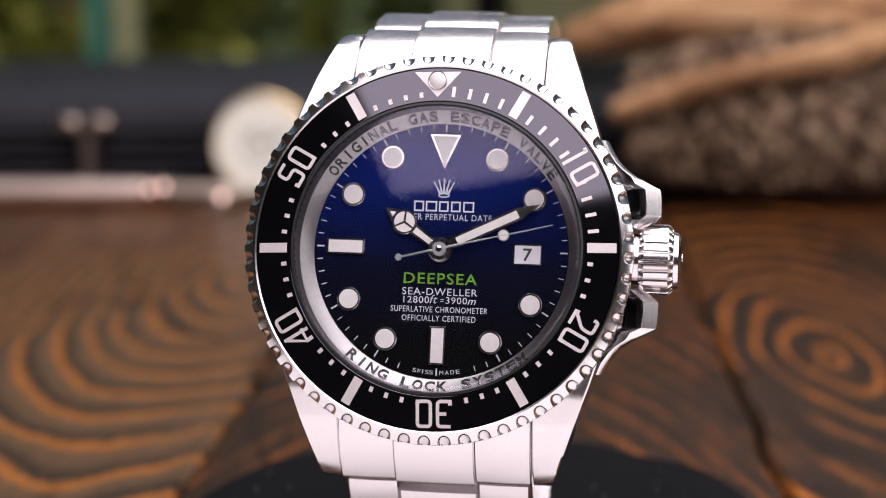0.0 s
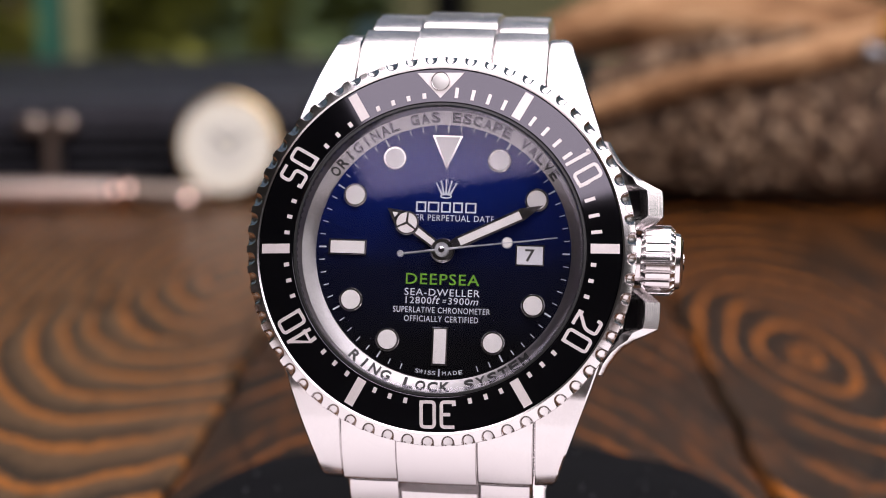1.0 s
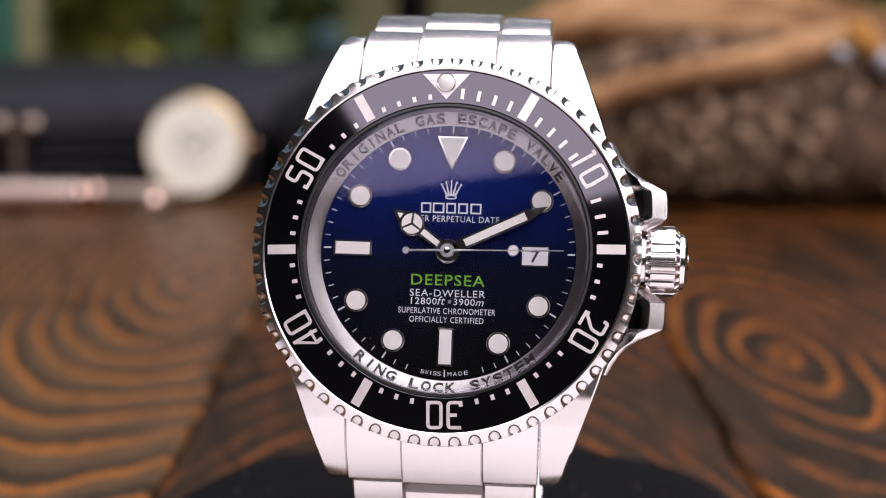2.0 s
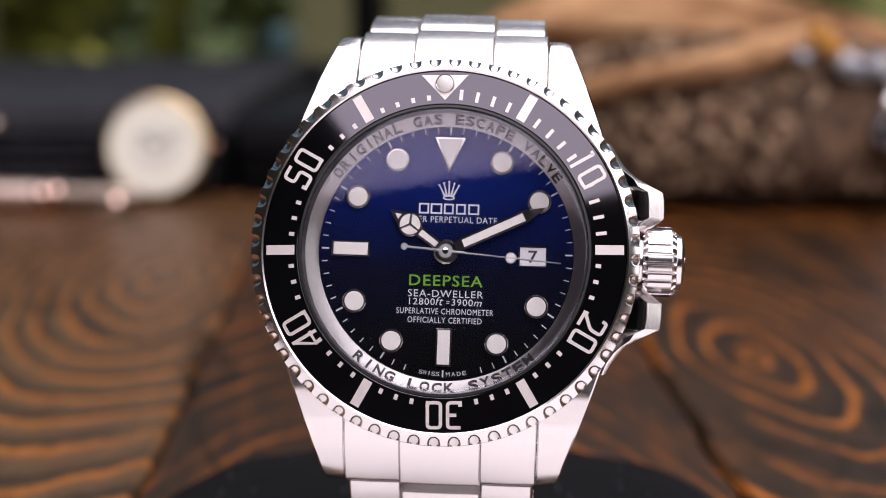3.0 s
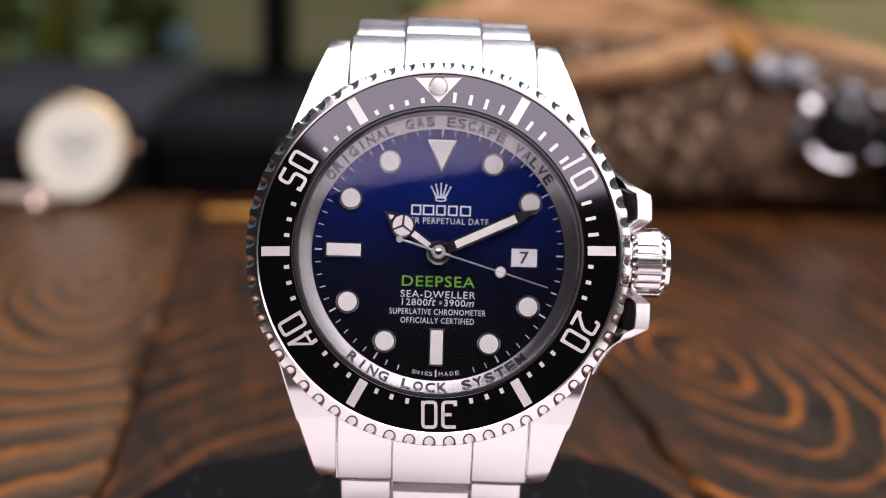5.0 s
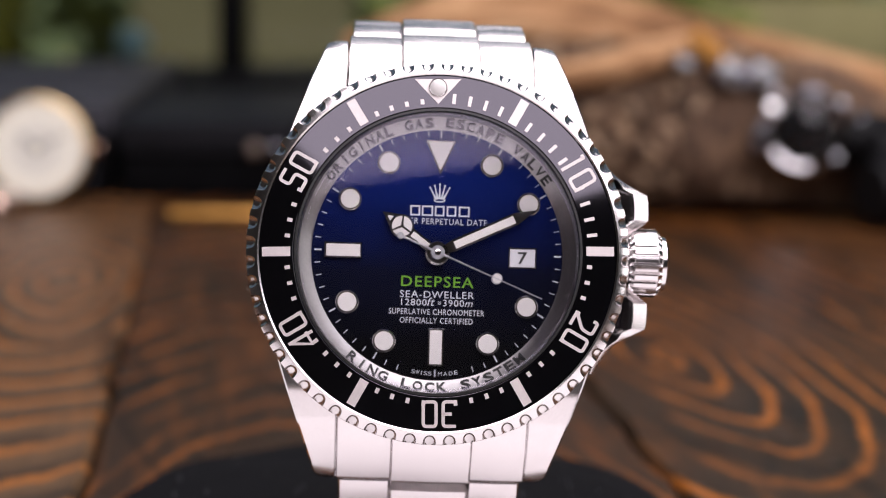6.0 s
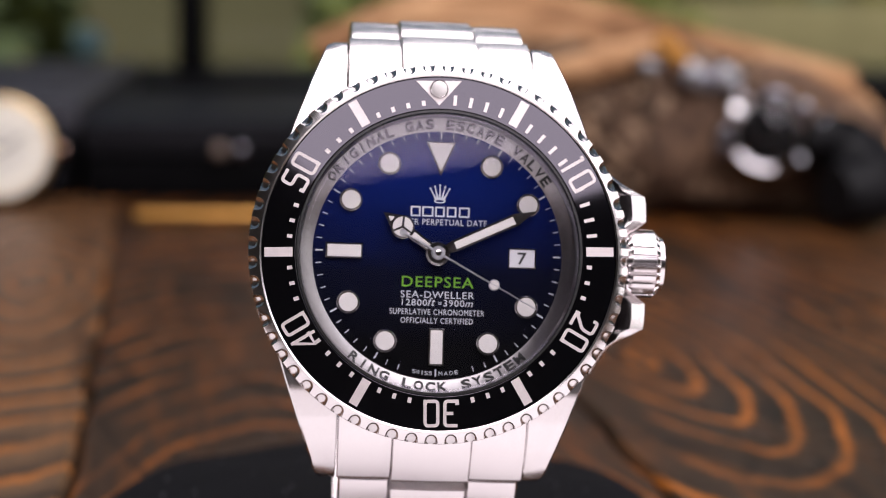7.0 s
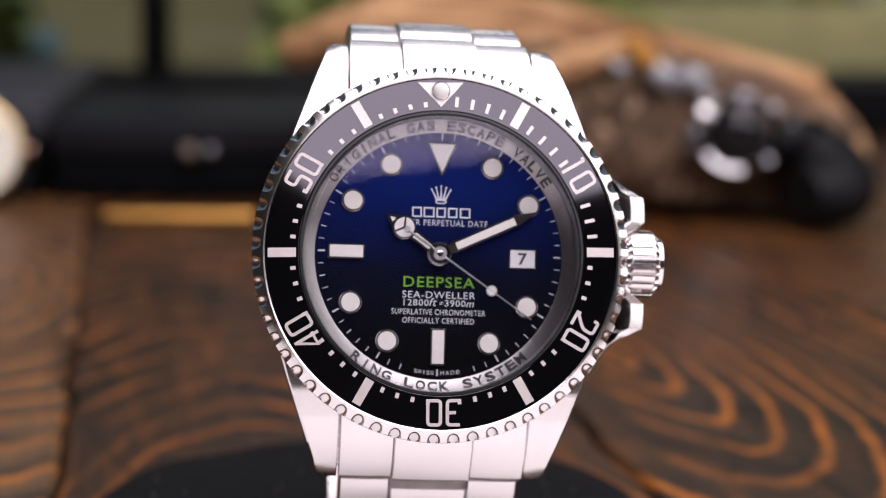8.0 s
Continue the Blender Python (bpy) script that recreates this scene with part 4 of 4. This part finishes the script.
def build_log():
    log = thing("driftwood", "piece of driftwood with smooth tan top and fibrous brown side", "driftwood", pose(0, 0, 0))
    body = tube([(1.5, 45, 2.6), (5, 45, 2.9), (10, 44.5, 2.9), (14, 44.5, 2.7), (17, 44.5, 2.2), (18.7, 44.5, 1.6)], [2.2, 2.9, 2.95, 2.8, 2.2, 1.2], 64, 1.0, 18)
    for v in body.verts:
        v.co += noise.noise_vector(v.co * 55) * 0.0026 + noise.noise_vector(v.co * 190) * 0.0012
        v.co.z = max(v.co.z, 0.0003)
    part("fibrous_side", body, BARK, log, "brown fibrous bark", sharp=80)
    rnd, bm = random.Random(11), bmesh.new()
    for k in range(900):
        x, a = rnd.uniform(1.0, 17.6), rnd.uniform(-0.75, 1.25)
        r = float(np.interp(x, [1, 5, 10, 14, 17], [2.0, 2.9, 2.95, 2.7, 1.6]))
        zc = float(np.interp(x, [1, 5, 10, 14, 17], [2.6, 2.9, 2.9, 2.6, 1.9]))
        span, lean, wide = rnd.uniform(0.05, 0.14), rnd.uniform(-0.3, 0.3), rnd.uniform(0.07, 0.2)
        line = []
        for s in range(7):
            q = a - span + 2 * span * s / 6
            h = r + 0.03 + 0.2 * math.sin(math.pi * s / 6)
            line.append(Vector((x + lean * (s / 6 - 0.5) * 2, 44.8 - h * math.cos(q), max(0.25, zc + h * math.sin(q)))))
        rings = []
        for s, p in enumerate(line):
            d = (line[min(s + 1, 6)] - line[max(s - 1, 0)]).normalized()
            u = d.cross(Vector((0, 1, 0.3))).normalized()
            v = u.cross(d)
            w = wide * (0.35 + 0.65 * math.sin(math.pi * (s + 0.6) / 7.2))
            rings.append([bm.verts.new((p + (u * math.cos(t) + v * math.sin(t)) * w) * CM) for t in [math.pi * j / 3 for j in range(6)]])
        for r0, r1 in zip(rings, rings[1:]):
            for j in range(6):
                bm.faces.new((r0[j], r0[(j + 1) % 6], r1[(j + 1) % 6], r1[j]))
    tagged(part("fibre", bm, FIBRE, log, "coarse brown fibre tufts", sharp=80), kind="stuff")
    cap = tube([(-1.2, 46, 5.4), (2.5, 46, 6.3), (7, 46, 6.2), (12, 46, 5.2), (15.5, 45.5, 4.7), (18.0, 45, 4.45)], [0.7, 1.5, 1.7, 1.6, 1.2, 0.7], 40, 0.8, 14)
    for v in cap.verts:
        v.co += noise.noise_vector(v.co * Vector((18, 60, 60))) * 0.002
    part("smooth_top", cap, TAN_WOOD, log, "smooth tan wood", sharp=80)
    limb = tube([(15.0, 45.3, 4.5), (17.2, 44.9, 3.9), (18.6, 44.5, 2.6), (19.1, 44.3, 1.0)], [0.9, 1.0, 0.9, 0.7], 28, 0.9, 14)
    for v in limb.verts:
        v.co += noise.noise_vector(v.co * 60) * 0.0016
    part("limb", limb, TAN_WOOD, log, "smooth tan wood", sharp=80)
    strand = tube([(0.6, 42.6, 3.2), (3.5, 42.0, 4.2), (7, 42.0, 5.0), (11, 43.2, 5.8)], [0.45, 0.6, 0.62, 0.6], 28, 0.9, 14)
    for v in strand.verts:
        v.co += noise.noise_vector(v.co * Vector((30, 90, 90))) * 0.0015
    part("branch", strand, TAN_WOOD, log, "pale tan side branch", sharp=80)


def build_dark_watch():
    face = pose(0.1387, 0.408, 0.0311, -4, 0, -16)
    w = thing("dark_watch", "dark-faced steel wristwatch with black strap against the driftwood", "watch", face)
    part("case", lathe([(0, 10), (11.5, 10), (13.8, 7), (14.4, 2), (13.9, -0.6), (12.6, -1.8), (11.0, -1.4), (10.6, -0.8), (0, -0.8)], 64), STEEL_POLISHED, w, "polished steel case")
    part("dial", lathe([(0, -1.2), (10.6, -1.2), (10.6, -0.8), (0, -0.8)], 64), FRAME_BLACK, w, "black dial")
    part("crystal", lathe([(0, -4.2), (4, -3.9), (8, -2.9), (10, -1.8), (10.7, -1.25), (10.7, -1.22), (0, -1.22)], 64), glass("watch_glass", 0.025), w, sharp=80)
    ball = [(math.sin(math.pi * i / 14), -math.cos(math.pi * i / 14)) for i in range(15)]
    for x, z, r, mat in ((10.6, -9.1, 2.6, DARK_STEEL), (11.6, 8.6, 2.9, DARK_STEEL)):
        part("pusher_cap", lathe([(r * a, r * b) for a, b in ball], 28), mat, w, "polished domed cap", pose(x * MM, -1.5 * MM, z * MM), 80)
    part("crown", lathe([(0, -1.2), (1.5, -1.0), (2.6, -0.6), (3.2, 0), (3.2, 3), (0, 3)], 28), STEEL_POLISHED, w, "polished steel crown", pose(-10.7 * MM, -3.2 * MM, 6.7 * MM, -15, 0, 8), 80)
    for x, z, turn in ((0.9, 12.0, 6), (-15.0, -2.4, -80)):
        part("lug", box(-0.0052, 0.0052, -0.002, 0.006, -0.0028, 0.0028, 0.0019), DARK_STEEL, w, "satin steel lug", pose(x * MM, 0, z * MM, 0, turn, 0), 50)

    def local(points):
        inv = face.inverted()
        return [tuple(inv @ Vector([c * CM for c in p]) / CM) for p in points]
    strap = tube(local([(14.9, 41.3, 2.9), (16.3, 41.0, 2.75), (17.0, 40.4, 2.0), (16.9, 39.6, 1.4), (15.7, 39.1, 1.3)]), [0.75, 1.1, 1.35, 1.4, 1.0], 24, 0.9, 8)
    part("strap", strap, RUBBER, w, "thick black strap")
    part("strap_keeper", tube(local([(16.1, 41.05, 2.85), (16.5, 40.9, 2.6)]), [1.12, 1.18], 24, 0.92, 3), LEATHER, w)
    part("keeper_ring", tube(local([(15.5, 41.2, 3.15), (15.8, 41.2, 3.05)]), [0.8, 0.86], 24, 0.9, 3), DARK_STEEL, w, "narrow steel keeper")
    for x, z, k in ((9.8, 5.25, 0.7), (11.4, 4.95, 1.2), (12.5, 4.85, 1.2)):
        part("link", box(-0.005 * k, 0.005 * k, -0.004, 0.004, -0.0034 * k, 0.0034 * k, 0.0013), DARK_STEEL, w, "", face.inverted() @ pose(x * CM, 0.416, z * CM, 0, 22, 20))
    part("leather_tab", box(-0.009, 0.009, -0.002, 0.002, -0.0032, 0.0032, 0.001), AMBER, w, "amber leather tab", face.inverted() @ pose(0.1085, 0.417, 0.0566, 0, 42, 20))


build_black_case()
build_low_case()
build_white_watch()
build_pen()
build_log()
build_dark_watch()


# ---- outside the window ----
def foliage_material(name, a, b):
    m, n, l, p = nodes(name)
    f = noise_tex(n, l, coords(n, l), 5, 5, 0.6)
    r = ramp(n, [(0.3, a), (0.7, b)])
    l.new(f, r.inputs[0])
    l.new(r.outputs[0], p.inputs["Base Color"])
    p.inputs["Roughness"].default_value = 0.7
    return m


def build_outside():
    grass = foliage_material("lawn", (0.03, 0.045, 0.012), (0.07, 0.09, 0.02))
    solo("ground", box(-60, 60, 0.93, 120, -0.9, -0.76), grass, "lawn outside the window", "lawn", kind="structure")
    leaf = [foliage_material("leaves_dark", (0.05, 0.065, 0.011), (0.2, 0.21, 0.035)), foliage_material("leaves_yellow", (0.1, 0.1, 0.012), (0.26, 0.24, 0.03))]
    rnd = random.Random(4)
    shrub = None
    spots = ((-2.3, 3.6, 1.2), (-1.75, 3.1, 1.1), (-1.3, 3.5, 1.2), (-0.98, 2.9, 0.95), (-0.8, 4.3, 1.1), (0.5, 4.2, 1.2), (1.15, 4.6, 1.3), (2.6, 4.0, 1.2), (-3.4, 4.6, 1.3), (3.6, 4.5, 1.2))
    for k, (x, y, s) in enumerate(spots):
        t = thing("shrub", "leafy green shrub outside the window", "shrub", pose(x, y, -0.76, 0, 0, k * 57), "shrubs outside")
        if shrub is None or k % 2 == 0:
            bm = bmesh.new()
            for i in range(1700):
                d = Vector((rnd.gauss(0, 1), rnd.gauss(0, 1), rnd.gauss(0, 1))).normalized() * rnd.uniform(0.35, 1.0) ** 0.5
                c = Vector((d.x * 0.5, d.y * 0.4, 0.95 + d.z * 0.75)) + noise.noise_vector(d * 2 + Vector((k, 0, 0))) * 0.22
                u = Vector((rnd.gauss(0, 1), rnd.gauss(0, 1), rnd.gauss(0, 1))).normalized()
                v = u.orthogonal().normalized()
                q = rnd.uniform(0.035, 0.06)
                bm.faces.new([bm.verts.new(c + o) for o in (-u * q, -v * q * 0.5, u * q, v * q * 0.5)])
            shrub = (finish(bm, 80), leaf[(k // 2) % 2])
        part("crown", shrub[0], shrub[1], t, m=Matrix.Scale(s, 4))
        part("trunk", lathe([(0, 0), (40, 0), (28, 400), (16, 900), (0, 1000)], 10, "Z"), BARK, t)
    post = thing("teal_post", "weathered teal post outside the window", "post", pose(-0.718, 2.2, -0.76))
    part("shaft", box(-0.013, 0.013, -0.02, 0.02, 0, 2.6, 0.003), plain("teal_paint", (0.04, 0.17, 0.14), 0.6, 0.0, 40, 0.15), post)
    post = thing("timber_post", "pale timber post outside the window", "post", pose(-0.688, 2.22, -0.76))
    part("shaft", box(-0.015, 0.015, -0.02, 0.02, 0, 2.6, 0.003), plain("pale_timber", (0.34, 0.31, 0.19), 0.8, 0.0, 40, 0.15), post)
    # A distant glint, given by a brass ball on an added stake.
    stake = thing("garden_stake", "made-up garden stake whose brass ball gives a far glint", "garden stake", pose(-0.2444, 1.36, -0.76))
    part("rod", lathe([(0, 0), (3, 0), (3, 748), (0, 748)], 10, "Z"), FRAME_BLACK, stake)
    part("ball", lathe([(10 * math.sin(q), 756 - 10 * math.cos(q)) for q in [math.pi * i / 16 for i in range(17)]], 24, "Z"), plain("polished_brass", (0.85, 0.7, 0.28), 0.15, 1.0, 200, 0.1), stake, sharp=80)
    stake = thing("garden_stake", "thin garden stake topped with a pale blue ball", "garden stake", pose(-0.1838, 1.3, -0.76))
    part("rod", lathe([(0, 0), (3, 0), (3, 770), (0, 770)], 10, "Z"), FRAME_BLACK, stake)
    part("ball", lathe([(13 * math.sin(q), 778 - 13 * math.cos(q)) for q in [math.pi * i / 16 for i in range(17)]], 24, "Z"), plain("pale_blue_glaze", (0.2, 0.34, 0.4), 0.35, 0.0, 60, 0.15), stake, sharp=80)
    olive = plain("olive_render", (0.13, 0.115, 0.066), 0.85, 0.0, 8, 0.12)
    wall = thing("garden_wall", "olive rendered garden wall beyond the window", "garden wall", pose(-0.33, 3.7, -0.76))
    part("panel", box(-0.13, 0.315, 0, 0.15, 0, 2.2, 0.01), olive, wall)
    part("coping", box(-0.15, 0.33, -0.03, 0.18, 2.2, 2.26, 0.01), olive, wall)
    fence = thing("timber_fence", "pale weathered fence of horizontal boards", "fence", pose(1.5, 3.4, -0.76))
    board = None
    pale = plain("pale_boards", (0.30, 0.25, 0.14), 0.85, 0.0, 14, 0.2)
    for k in range(12):
        if board is None:
            board = part("board", box(-0.95, 1.4, 0, 0.025, 0.0, 0.125, 0.004), pale, fence, m=pose(0, 0, 0.05 + k * 0.15)).data
        else:
            part("board", board, pale, fence, m=pose(0, 0, 0.05 + k * 0.15))
    for x in (-0.9, 0.2, 1.35):
        part("fence_post", box(x - 0.04, x + 0.04, 0.026, 0.1, 0, 1.9, 0.005), pale, fence)
    low = thing("potted_plant", "yellow-green leafy plant against the fence", "plant", pose(0.32, 3.1, -0.76))
    part("crown", shrub[0], leaf[1], low, m=Matrix.Scale(0.62, 4))
    part("trunk", lathe([(0, 0), (40, 0), (28, 300), (0, 600)], 10, "Z"), BARK, low)


build_outside()


def motions():
    lift = pose(0.0, 0, 0.00015)
    walk(POINTERS["second_hand"], [(t / 2, lift @ pose(0, 0, 0, 0, 76.5 + 3 * t, 0)) for t in range(17)])
    walk(POINTERS["minute_hand"], [(t, lift @ pose(0, 0, 0, 0, 64.3 + 0.1 * t, 0)) for t in (0, 4, 8)])
    walk(POINTERS["hour_hand"], [(t, lift @ pose(0, 0, 0, 0, -54.4 + t / 120, 0)) for t in (0, 8)])


motions()
